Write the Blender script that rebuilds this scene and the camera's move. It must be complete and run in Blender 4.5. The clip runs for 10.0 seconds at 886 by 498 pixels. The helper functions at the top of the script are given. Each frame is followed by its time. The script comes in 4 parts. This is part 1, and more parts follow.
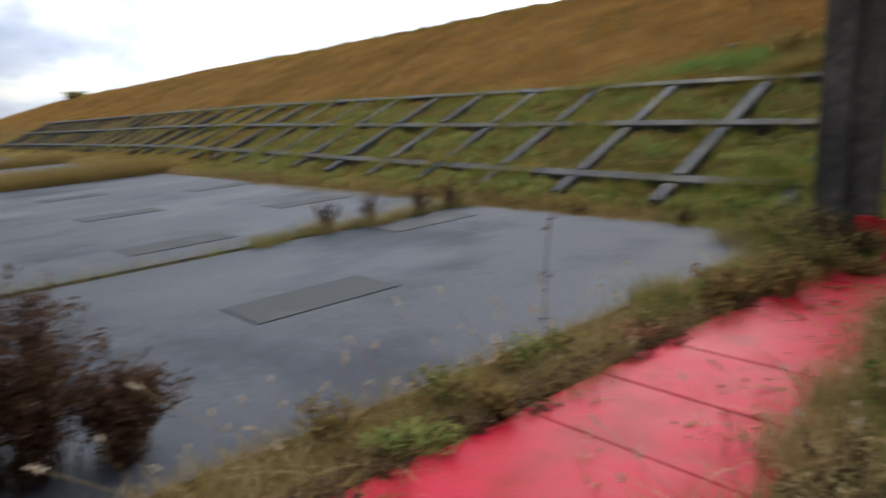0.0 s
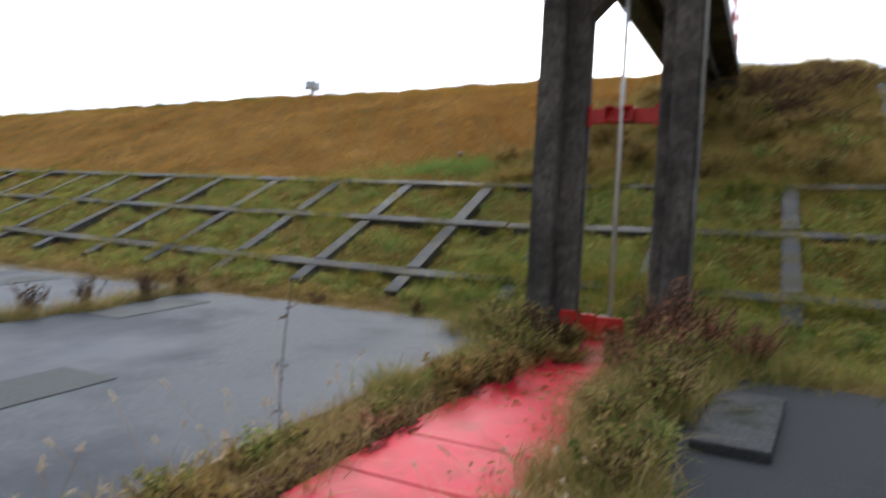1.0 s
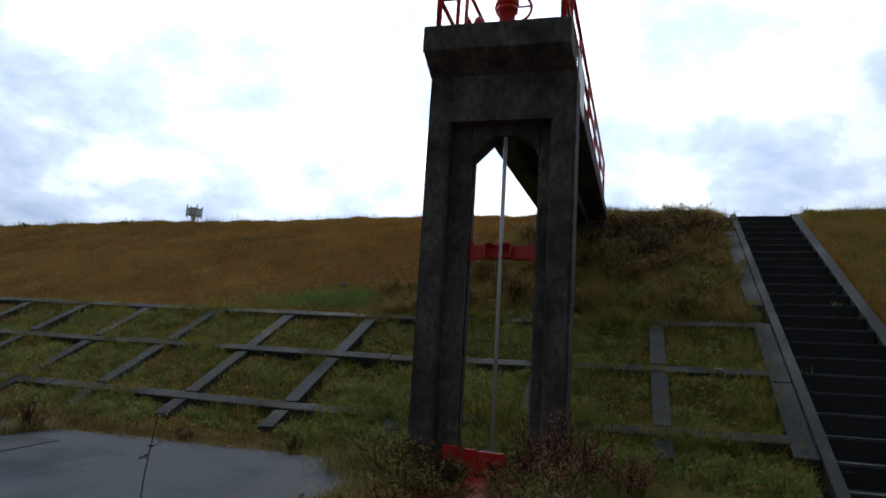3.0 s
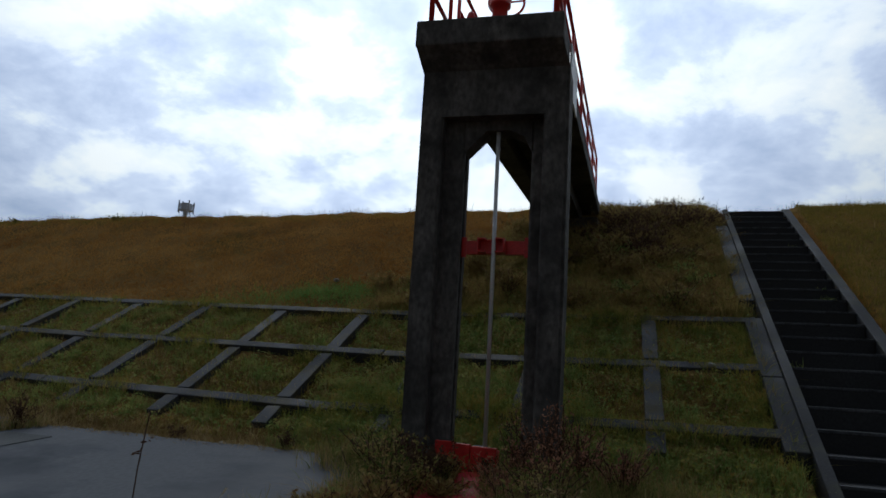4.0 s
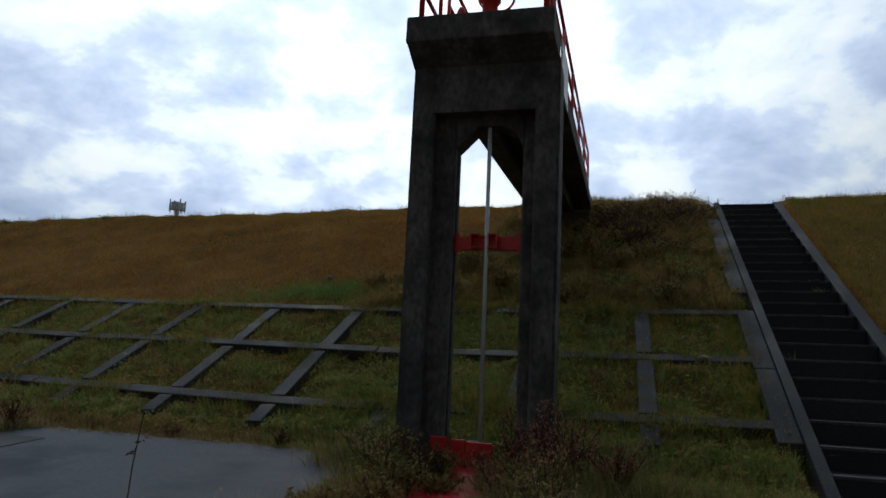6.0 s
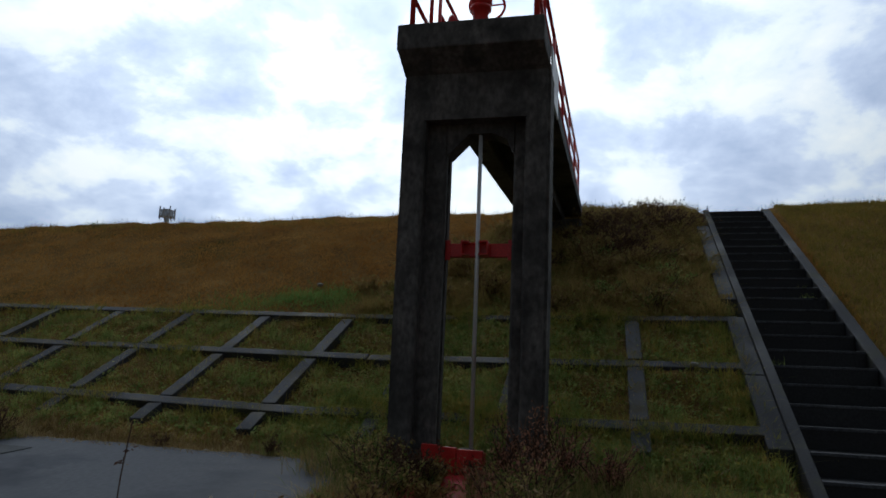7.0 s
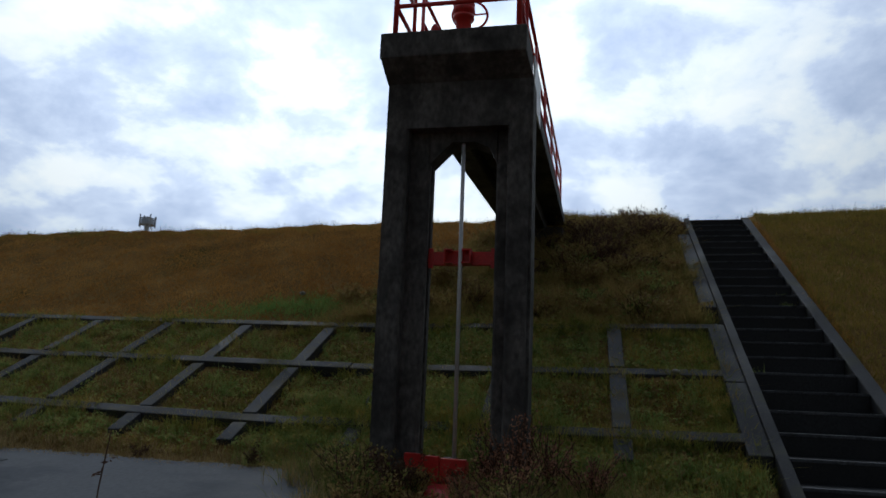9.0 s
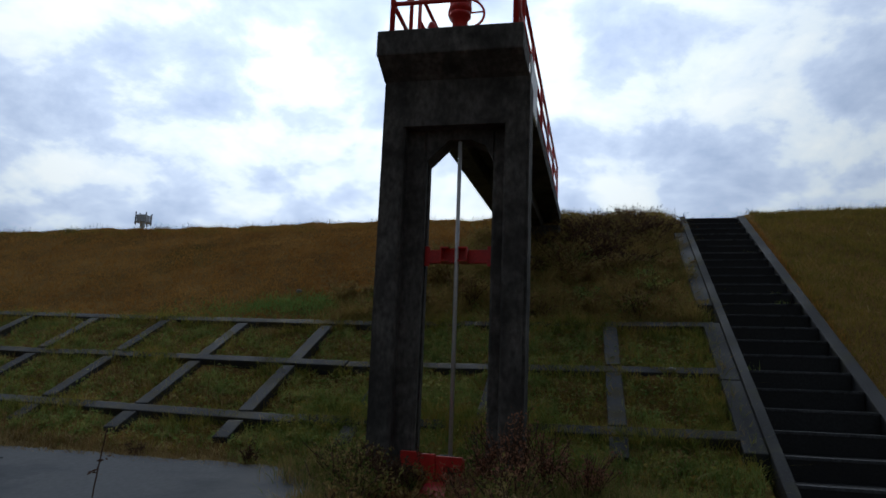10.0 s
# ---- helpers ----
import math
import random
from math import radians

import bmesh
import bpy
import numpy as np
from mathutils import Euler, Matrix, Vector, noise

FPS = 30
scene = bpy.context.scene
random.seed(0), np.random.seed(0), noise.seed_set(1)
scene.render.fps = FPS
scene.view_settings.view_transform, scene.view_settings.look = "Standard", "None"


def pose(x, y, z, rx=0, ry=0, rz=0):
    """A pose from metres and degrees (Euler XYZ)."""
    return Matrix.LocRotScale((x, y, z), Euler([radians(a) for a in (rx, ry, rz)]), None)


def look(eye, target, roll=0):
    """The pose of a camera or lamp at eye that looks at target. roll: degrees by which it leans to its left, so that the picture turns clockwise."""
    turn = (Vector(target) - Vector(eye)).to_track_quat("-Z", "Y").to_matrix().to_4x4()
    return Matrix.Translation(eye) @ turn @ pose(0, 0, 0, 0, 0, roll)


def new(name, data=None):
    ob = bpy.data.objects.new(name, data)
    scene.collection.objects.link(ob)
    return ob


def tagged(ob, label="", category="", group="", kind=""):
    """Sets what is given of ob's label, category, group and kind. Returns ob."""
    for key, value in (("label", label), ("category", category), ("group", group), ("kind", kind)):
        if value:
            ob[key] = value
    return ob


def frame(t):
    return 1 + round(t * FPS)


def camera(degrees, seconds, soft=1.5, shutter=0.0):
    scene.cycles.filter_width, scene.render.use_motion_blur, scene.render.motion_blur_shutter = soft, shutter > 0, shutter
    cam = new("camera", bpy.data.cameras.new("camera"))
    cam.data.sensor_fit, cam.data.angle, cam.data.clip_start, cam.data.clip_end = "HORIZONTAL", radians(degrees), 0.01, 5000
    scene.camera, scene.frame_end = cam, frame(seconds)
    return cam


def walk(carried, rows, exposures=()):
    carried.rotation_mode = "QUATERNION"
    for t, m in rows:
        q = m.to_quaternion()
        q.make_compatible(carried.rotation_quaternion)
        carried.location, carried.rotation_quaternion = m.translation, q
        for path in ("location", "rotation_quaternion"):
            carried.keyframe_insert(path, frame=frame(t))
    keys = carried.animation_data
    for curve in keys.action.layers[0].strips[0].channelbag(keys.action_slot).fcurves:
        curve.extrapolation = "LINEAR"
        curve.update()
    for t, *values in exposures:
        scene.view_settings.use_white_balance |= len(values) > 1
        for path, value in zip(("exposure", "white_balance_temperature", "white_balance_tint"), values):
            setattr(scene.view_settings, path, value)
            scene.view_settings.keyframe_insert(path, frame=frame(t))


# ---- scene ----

# ---------------------------------------------------------------- camera
EYE = Vector((0.0, 0.0, 1.25))
cam = camera(63.95, 10.0, soft=1.6, shutter=0.8)
# seconds, heading to the left of +y, pitch, lean
PATH = [
    (0.0, 49.61, -8.46, 0.11),
    (0.0333, 48.79, -8.32, 0.22),
    (0.3, 42.23, -7.17, 1.14),
    (0.5, 37.19, -5.75, 1.98),
    (1.0, 28.96, -0.65, 3.38),
    (1.5, 25.34, 2.94, 3.75),
    (2.0, 23.79, 7.07, 3.66),
    (2.5, 21.51, 10.51, 3.90),
    (4.0, 19.63, 10.16, 3.50),
    (4.5, 19.72, 10.01, 3.51),
    (5.0, 19.19, 9.98, 3.20),
    (5.5, 19.17, 9.84, 2.83),
    (7.0, 18.31, 10.49, 2.57),
    (7.5, 17.79, 11.17, 2.46),
    (8.0, 17.33, 11.41, 2.25),
    (8.5, 17.00, 11.52, 2.22),
    (9.0, 16.94, 11.21, 2.31),
    (9.5, 16.80, 11.06, 2.38),
    (10.0, 16.64, 11.06, 2.31),
    ]


def aim(yaw, pitch, lean):
    a, p = radians(yaw), radians(pitch)
    way = Vector((-math.sin(a) * math.cos(p), math.cos(a) * math.cos(p), math.sin(p)))
    return look(EYE, EYE + way, lean)


walk(cam, [(t, aim(a, p, r)) for t, a, p, r in PATH],
     exposures=[(0.0, 0.75, 6950, 9), (1.0, 1.09, 6900, 8), (1.6, 1.03, 6650, 8), (2.0, 0.5, 6650, 8), (2.5, -0.14, 6350, 6), (4.0, -1.03, 6250, 4), (7.0, -0.98, 6250, 4), (10.0, -1.08, 6200, 4)])

# ---------------------------------------------------------------- light
world = bpy.data.worlds.new("sky")
scene.world = world
world.use_nodes = True
wn, wl = world.node_tree.nodes, world.node_tree.links
wn.clear()
SUN_EL, SUN_AZ = radians(43), radians(-24)      # behind the levee, veiled by cloud


def wnode(kind, **inputs):
    n = wn.new(kind)
    for key, v in inputs.items():
        n.inputs[key.replace("_", " ")].default_value = v
    return n


sky = wnode("ShaderNodeTexSky")
sky.sky_type, sky.sun_disc = "NISHITA", False
sky.sun_elevation, sky.sun_rotation = SUN_EL, SUN_AZ
wco = wnode("ShaderNodeTexCoord")
# cloud decks: the direction is flattened towards the horizon
wsep = wnode("ShaderNodeSeparateXYZ")
wl.new(wco.outputs["Generated"], wsep.inputs[0])
zlift = wnode("ShaderNodeMath"); zlift.operation = "ADD"; zlift.inputs[1].default_value = 0.46
wl.new(wsep.outputs[2], zlift.inputs[0])
zmax = wnode("ShaderNodeMath"); zmax.operation = "MAXIMUM"; zmax.inputs[1].default_value = 0.2
wl.new(zlift.outputs[0], zmax.inputs[0])
flat = wnode("ShaderNodeVectorMath"); flat.operation = "DIVIDE"
wcz = wnode("ShaderNodeCombineXYZ")
for k in range(3):
    wl.new(zmax.outputs[0], wcz.inputs[k])
wl.new(wco.outputs["Generated"], flat.inputs[0])
wl.new(wcz.outputs[0], flat.inputs[1])
big = wnode("ShaderNodeTexNoise", Scale=5.6, Detail=10.0, Roughness=0.56, Distortion=0.15)
wl.new(flat.outputs[0], big.inputs["Vector"])
cloud = wnode("ShaderNodeValToRGB")
e = cloud.color_ramp.elements
e[0].position, e[0].color = 0.27, (0.40, 0.49, 0.70, 1)
e[1].position, e[1].color = 0.62, (0.98, 1.0, 1.03, 1)
e.new(0.40).color = (0.55, 0.63, 0.84, 1)
e.new(0.475).color = (0.66, 0.74, 0.94, 1)
e.new(0.53).color = (0.84, 0.90, 1.00, 1)
wl.new(big.outputs[0], cloud.inputs[0])
# the veiled sun brightens the clouds round it
sdir = wnode("ShaderNodeVectorMath"); sdir.operation = "DOT_PRODUCT"
sdir.inputs[1].default_value = (math.sin(SUN_AZ) * math.cos(SUN_EL), math.cos(SUN_AZ) * math.cos(SUN_EL), math.sin(SUN_EL))
wl.new(wco.outputs["Generated"], sdir.inputs[0])
glow = wnode("ShaderNodeMapRange")
for key, v in (("From Min", 0.0), ("From Max", 1.0), ("To Min", 0.0), ("To Max", 1.0)):
    glow.inputs[key].default_value = v
wl.new(sdir.outputs["Value"], glow.inputs["Value"])
near = wnode("ShaderNodeMath"); near.operation = "POWER"; near.inputs[1].default_value = 2.9
wl.new(glow.outputs[0], near.inputs[0])
gain = wnode("ShaderNodeMath"); gain.operation = "MULTIPLY_ADD"; gain.inputs[1].default_value, gain.inputs[2].default_value = 3.15, 0.32
wl.new(near.outputs[0], gain.inputs[0])
lit = wnode("ShaderNodeVectorMath"); lit.operation = "SCALE"
wl.new(cloud.outputs[0], lit.inputs[0])
wl.new(gain.outputs[0], lit.inputs["Scale"])
blue = wnode("ShaderNodeVectorMath"); blue.operation = "SCALE"; blue.inputs["Scale"].default_value = 0.09
wl.new(sky.outputs[0], blue.inputs[0])
veil = wnode("ShaderNodeMix"); veil.data_type = "RGBA"; veil.inputs[0].default_value = 0.86
wl.new(blue.outputs[0], veil.inputs[6])
wl.new(lit.outputs[0], veil.inputs[7])
bg = wnode("ShaderNodeBackground", Strength=1.0)
wl.new(veil.outputs[2], bg.inputs[0])
wout = wnode("ShaderNodeOutputWorld")
wl.new(bg.outputs[0], wout.inputs[0])

sun = new("sun", bpy.data.lights.new("sun", "SUN"))
sun.data.energy, sun.data.angle, sun.data.color = 0.6, radians(25), (1.0, 0.95, 0.88)
sun.matrix_world = look((0, 0, 50), (-50 * math.sin(SUN_AZ) / math.tan(SUN_EL), -50 * math.cos(SUN_AZ) / math.tan(SUN_EL), 0))

# ---------------------------------------------------------------- materials
def surface(name, cols, scale=1.5, fine=40.0, rough=(0.7, 0.95), bump=0.25, depth=0.01, grain=0.35, rand=0.0, metal=0.0, spec=0.5, stretch=(1, 1, 1), stain=None, stain_scale=0.6, stain_edge=(0.52, 0.66)):
    """A weathered surface: colours by a broad noise, grain by a fine one, relief from both."""
    m = bpy.data.materials.new(name)
    m.use_nodes = True
    nt = m.node_tree
    n, l = nt.nodes, nt.links
    b = n["Principled BSDF"]
    co = n.new("ShaderNodeTexCoord")
    mp = n.new("ShaderNodeMapping")
    mp.inputs["Scale"].default_value = stretch
    l.new(co.outputs["Object"], mp.inputs[0])
    broad = n.new("ShaderNodeTexNoise")
    broad.inputs["Scale"].default_value, broad.inputs["Detail"].default_value = scale, 6
    broad.inputs["Roughness"].default_value = 0.6
    l.new(mp.outputs[0], broad.inputs["Vector"])
    ramp = n.new("ShaderNodeValToRGB")
    el = ramp.color_ramp.elements
    el[0].position, el[1].position = 0.3, 0.7
    el[0].color, el[1].color = (*cols[0], 1), (*cols[-1], 1)
    for k, c in enumerate(cols[1:-1]):
        el.new(0.3 + 0.4 * (k + 1) / (len(cols) - 1)).color = (*c, 1)
    shift = broad.outputs[0]
    if rand:
        info = n.new("ShaderNodeObjectInfo")
        ma = n.new("ShaderNodeMath"); ma.operation = "MULTIPLY_ADD"
        ma.inputs[1].default_value = rand
        l.new(info.outputs["Random"], ma.inputs[0])
        l.new(broad.outputs[0], ma.inputs[2])
        mb = n.new("ShaderNodeMath"); mb.operation = "SUBTRACT"; mb.inputs[1].default_value = rand / 2
        l.new(ma.outputs[0], mb.inputs[0])
        shift = mb.outputs[0]
    l.new(shift, ramp.inputs[0])
    small = n.new("ShaderNodeTexNoise")
    small.inputs["Scale"].default_value, small.inputs["Detail"].default_value = fine, 5
    l.new(mp.outputs[0], small.inputs["Vector"])
    gr = n.new("ShaderNodeMapRange")
    gr.inputs["From Min"].default_value, gr.inputs["From Max"].default_value = 0.3, 0.7
    gr.inputs["To Min"].default_value, gr.inputs["To Max"].default_value = 1 - grain, 1 + grain
    l.new(small.outputs[0], gr.inputs["Value"])
    mul = n.new("ShaderNodeVectorMath"); mul.operation = "SCALE"
    l.new(ramp.outputs[0], mul.inputs[0]); l.new(gr.outputs[0], mul.inputs["Scale"])
    colour = mul.outputs[0]
    if stain:
        sn = n.new("ShaderNodeTexNoise")
        sn.inputs["Scale"].default_value, sn.inputs["Detail"].default_value = stain_scale, 8
        sn.inputs["Roughness"].default_value = 0.65
        l.new(co.outputs["Object"], sn.inputs["Vector"])
        sr = n.new("ShaderNodeMapRange")
        sr.inputs["From Min"].default_value, sr.inputs["From Max"].default_value = stain_edge
        l.new(sn.outputs[0], sr.inputs["Value"])
        mx = n.new("ShaderNodeMix"); mx.data_type = "RGBA"
        l.new(sr.outputs[0], mx.inputs[0]); l.new(colour, mx.inputs[6])
        mx.inputs[7].default_value = (*stain, 1)
        colour = mx.outputs[2]
    l.new(colour, b.inputs["Base Color"])
    rr = n.new("ShaderNodeMapRange")
    rr.inputs["From Min"].default_value, rr.inputs["From Max"].default_value = 0.35, 0.65
    rr.inputs["To Min"].default_value, rr.inputs["To Max"].default_value = rough
    l.new(broad.outputs[0], rr.inputs["Value"])
    l.new(rr.outputs[0], b.inputs["Roughness"])
    bp = n.new("ShaderNodeBump")
    bp.inputs["Strength"].default_value, bp.inputs["Distance"].default_value = bump, depth
    l.new(small.outputs[0], bp.inputs["Height"])
    l.new(bp.outputs[0], b.inputs["Normal"])
    b.inputs["Metallic"].default_value = metal
    b.inputs["Specular IOR Level"].default_value = spec
    return m


def leafy(name, cols, scale=0.5, rough=0.7, swing=0.5, tufty=0.55, gloss=0.04):
    """Blades and leaves: each island takes its own colour, and patches drift across the place."""
    m = bpy.data.materials.new(name)
    m.use_nodes = True
    n, l = m.node_tree.nodes, m.node_tree.links
    b = n["Principled BSDF"]
    geo = n.new("ShaderNodeNewGeometry")
    co = n.new("ShaderNodeTexCoord")
    ns = n.new("ShaderNodeTexNoise")
    ns.inputs["Scale"].default_value, ns.inputs["Detail"].default_value = scale, 5
    l.new(co.outputs["Object"], ns.inputs["Vector"])
    st = n.new("ShaderNodeMapRange")
    st.inputs["From Min"].default_value, st.inputs["From Max"].default_value = 0.3, 0.7
    l.new(ns.outputs[0], st.inputs["Value"])
    mx = n.new("ShaderNodeMix"); mx.data_type = "FLOAT"; mx.inputs[0].default_value = swing
    l.new(geo.outputs["Random Per Island"], mx.inputs[2])
    nf = n.new("ShaderNodeTexNoise")
    nf.inputs["Scale"].default_value, nf.inputs["Detail"].default_value = 6.5, 3
    l.new(co.outputs["Object"], nf.inputs["Vector"])
    sf = n.new("ShaderNodeMapRange")
    sf.inputs["From Min"].default_value, sf.inputs["From Max"].default_value = 0.32, 0.68
    l.new(nf.outputs[0], sf.inputs["Value"])
    mf = n.new("ShaderNodeMix"); mf.data_type = "FLOAT"; mf.inputs[0].default_value = tufty
    l.new(st.outputs[0], mf.inputs[2]); l.new(sf.outputs[0], mf.inputs[3])
    l.new(mf.outputs[0], mx.inputs[3])
    ramp = n.new("ShaderNodeValToRGB")
    el = ramp.color_ramp.elements
    el[0].position, el[1].position = 0.08, 0.92
    el[0].color, el[1].color = (*cols[0], 1), (*cols[-1], 1)
    for k, c in enumerate(cols[1:-1]):
        el.new(0.08 + 0.84 * (k + 1) / (len(cols) - 1)).color = (*c, 1)
    l.new(mx.outputs[0], ramp.inputs[0])
    l.new(ramp.outputs[0], b.inputs["Base Color"])
    b.inputs["Roughness"].default_value = rough
    b.inputs["Specular IOR Level"].default_value = gloss
    tr = n.new("ShaderNodeBsdfTranslucent")
    l.new(ramp.outputs[0], tr.inputs["Color"])
    ms = n.new("ShaderNodeMixShader")
    ms.inputs[0].default_value = 0.35
    l.new(b.outputs[0], ms.inputs[1]); l.new(tr.outputs[0], ms.inputs[2])
    l.new(ms.outputs[0], n["Material Output"].inputs["Surface"])
    return m


TOWER = surface("tower_concrete", [(0.066, 0.062, 0.058), (0.108, 0.102, 0.094), (0.165, 0.155, 0.141)], 2.2, 26, (0.75, 0.95), 0.45, 0.012, 0.38, stretch=(1, 1, 0.55), spec=0.2, stain=(0.042, 0.040, 0.037), stain_scale=2.2, stain_edge=(0.46, 0.66))
FRAME = surface("lattice_concrete", [(0.020, 0.022, 0.026), (0.036, 0.038, 0.043), (0.058, 0.060, 0.066)], 1.3, 45, (0.6, 0.9), 0.3, 0.006, 0.3, rand=0.15, spec=0.25, stain=(0.05, 0.042, 0.02), stain_scale=3.0, stain_edge=(0.47, 0.62))
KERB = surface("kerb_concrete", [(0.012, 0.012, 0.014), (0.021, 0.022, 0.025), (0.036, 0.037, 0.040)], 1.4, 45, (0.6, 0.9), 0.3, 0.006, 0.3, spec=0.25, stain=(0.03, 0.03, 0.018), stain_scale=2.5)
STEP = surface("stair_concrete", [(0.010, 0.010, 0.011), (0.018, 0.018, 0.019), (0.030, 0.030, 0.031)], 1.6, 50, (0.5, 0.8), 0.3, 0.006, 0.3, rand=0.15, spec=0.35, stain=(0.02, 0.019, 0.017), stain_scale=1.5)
# paler copy of the stair concrete: light on the step edges, put into colour
LIT_EDGE = surface("lit_stair_edge", [(0.035, 0.036, 0.040), (0.06, 0.062, 0.068), (0.085, 0.087, 0.092)], 3.0, 50, (0.6, 0.9), 0.3, 0.004, 0.35, rand=0.2, spec=0.25, stain=(0.02, 0.02, 0.018), stain_scale=4.0)
SLAB = surface("wet_slab", [(0.044, 0.049, 0.058), (0.066, 0.071, 0.081), (0.092, 0.097, 0.108)], 0.55, 35, (0.42, 0.72), 0.12, 0.004, 0.16, spec=0.07, stain=(0.035, 0.04, 0.05), stain_scale=0.45, stain_edge=(0.5, 0.62), stretch=(1, 0.6, 1))
PATCH = surface("dark_block", [(0.027, 0.030, 0.032), (0.038, 0.042, 0.044), (0.054, 0.058, 0.060)], 2.0, 60, (0.6, 0.85), 0.35, 0.006, 0.3, rand=0.1, spec=0.2)
LID = surface("dark_weathered_concrete", [(0.028, 0.029, 0.031), (0.046, 0.047, 0.049), (0.066, 0.066, 0.066)], 3.0, 60, (0.75, 0.95), 0.4, 0.006, 0.4, spec=0.12, stain=(0.02, 0.022, 0.012), stain_scale=4)
ASPHALT = surface("asphalt", [(0.018, 0.019, 0.022), (0.028, 0.03, 0.033), (0.042, 0.043, 0.046)], 1.0, 120, (0.75, 0.95), 0.5, 0.006, 0.4, spec=0.12)
REDPATH = surface("red_paint_concrete", [(0.34, 0.003, 0.014), (0.42, 0.006, 0.026), (0.47, 0.012, 0.04)], 1.4, 55, (0.32, 0.58), 0.12, 0.003, 0.14, rand=0.08, spec=0.12, stain=(0.29, 0.003, 0.008), stain_scale=1.9, stain_edge=(0.5, 0.6))
REDSTEEL = surface("red_painted_steel", [(0.42, 0.014, 0.012), (0.55, 0.020, 0.016), (0.64, 0.034, 0.024)], 5, 70, (0.3, 0.5), 0.1, 0.002, 0.15, stain=(0.12, 0.03, 0.015), stain_scale=7, stain_edge=(0.62, 0.7))
STEEL = surface("galvanised_rod", [(0.60, 0.61, 0.62), (0.72, 0.72, 0.72)], 6, 60, (0.3, 0.45), 0.1, 0.002, 0.12, metal=0.3)
WHITE = surface("white_sign", [(0.7, 0.7, 0.7), (0.8, 0.8, 0.8)], 3, 40, (0.4, 0.6), 0.05, 0.002, 0.05)
GREYSTEEL = surface("grey_steel", [(0.42, 0.46, 0.52), (0.56, 0.60, 0.66)], 3, 40, (0.4, 0.6), 0.05, 0.002, 0.1)
SOIL = surface("soil_and_thatch", [(0.11, 0.070, 0.030), (0.17, 0.105, 0.040), (0.24, 0.145, 0.052)], 0.8, 25, (0.95, 1.0), 0.35, 0.02, 0.3, spec=0.0, stain=(0.08, 0.062, 0.02), stain_scale=0.35)
STONE = surface("pale_stone", [(0.2, 0.19, 0.17), (0.3, 0.29, 0.27)], 5, 40, (0.8, 0.95), 0.4, 0.01, 0.3)
FARWOOD = surface("far_wood", [(0.02, 0.026, 0.022), (0.035, 0.042, 0.032)], 0.1, 2, (0.9, 1.0), 0.3, 0.2, 0.3)

DRY = leafy("dry_grass", [(0.25, 0.112, 0.034), (0.35, 0.180, 0.050), (0.43, 0.235, 0.068), (0.50, 0.305, 0.105)], 0.45, rough=0.95, swing=0.84, tufty=0.30, gloss=0.02)
GREEN = leafy("green_grass", [(0.11, 0.07, 0.028), (0.11, 0.15, 0.033), (0.22, 0.235, 0.052), (0.35, 0.30, 0.072), (0.39, 0.25, 0.072), (0.24, 0.13, 0.048)], 0.9, swing=0.7, tufty=0.65)
OLIVE = leafy("olive_grass", [(0.12, 0.125, 0.028), (0.21, 0.18, 0.04), (0.30, 0.22, 0.052), (0.38, 0.24, 0.065)], 0.5, swing=0.6)
LUSH = leafy("fresh_green_grass", [(0.12, 0.13, 0.040), (0.17, 0.25, 0.066), (0.27, 0.33, 0.098), (0.40, 0.38, 0.125), (0.36, 0.245, 0.09)], 1.6, swing=0.6, tufty=0.7)
VIVID = leafy("vivid_green_grass", [(0.10, 0.17, 0.045), (0.15, 0.27, 0.07), (0.22, 0.33, 0.09), (0.33, 0.36, 0.11)], 2.0)
MOSS = leafy("yellow_moss_grass", [(0.20, 0.22, 0.035), (0.40, 0.39, 0.06), (0.55, 0.48, 0.11)], 2.5)
MIXED = leafy("mixed_weeds", [(0.066, 0.110, 0.030), (0.14, 0.172, 0.045), (0.225, 0.205, 0.060), (0.39, 0.28, 0.115), (0.17, 0.10, 0.052)], 1.6, swing=0.3)
STRAW = leafy("straw", [(0.20, 0.13, 0.05), (0.36, 0.26, 0.12), (0.50, 0.40, 0.22)], 1.5)
SEED = leafy("seed_heads", [(0.46, 0.38, 0.26), (0.64, 0.56, 0.43)], 2.0)
RUSTY = leafy("russet_weeds", [(0.20, 0.092, 0.060), (0.38, 0.175, 0.108), (0.52, 0.29, 0.18)], 2.0)
BANK = leafy("bank_grass", [(0.10, 0.068, 0.035), (0.16, 0.16, 0.046), (0.29, 0.225, 0.070), (0.40, 0.285, 0.10), (0.29, 0.17, 0.075), (0.14, 0.085, 0.045)], 1.1, swing=0.75, tufty=0.5)
DUN = leafy("dun_weeds", [(0.15, 0.080, 0.042), (0.28, 0.18, 0.070), (0.25, 0.21, 0.066), (0.42, 0.28, 0.12)], 1.5, swing=0.35)
BROWN = leafy("brown_twigs", [(0.042, 0.025, 0.018), (0.098, 0.056, 0.036), (0.168, 0.105, 0.063)], 2.0)


# ---------------------------------------------------------------- helpers
def part(name, bm, material, parent=None, label=""):
    me = bpy.data.meshes.new(name)
    bm.to_mesh(me)
    bm.free()
    me.materials.append(material)
    ob = new(name, me)
    if parent:
        ob.parent = parent
    return tagged(ob, label)


def empty(name, at=(0, 0, 0)):
    ob = new(name)
    ob.location = at
    return ob


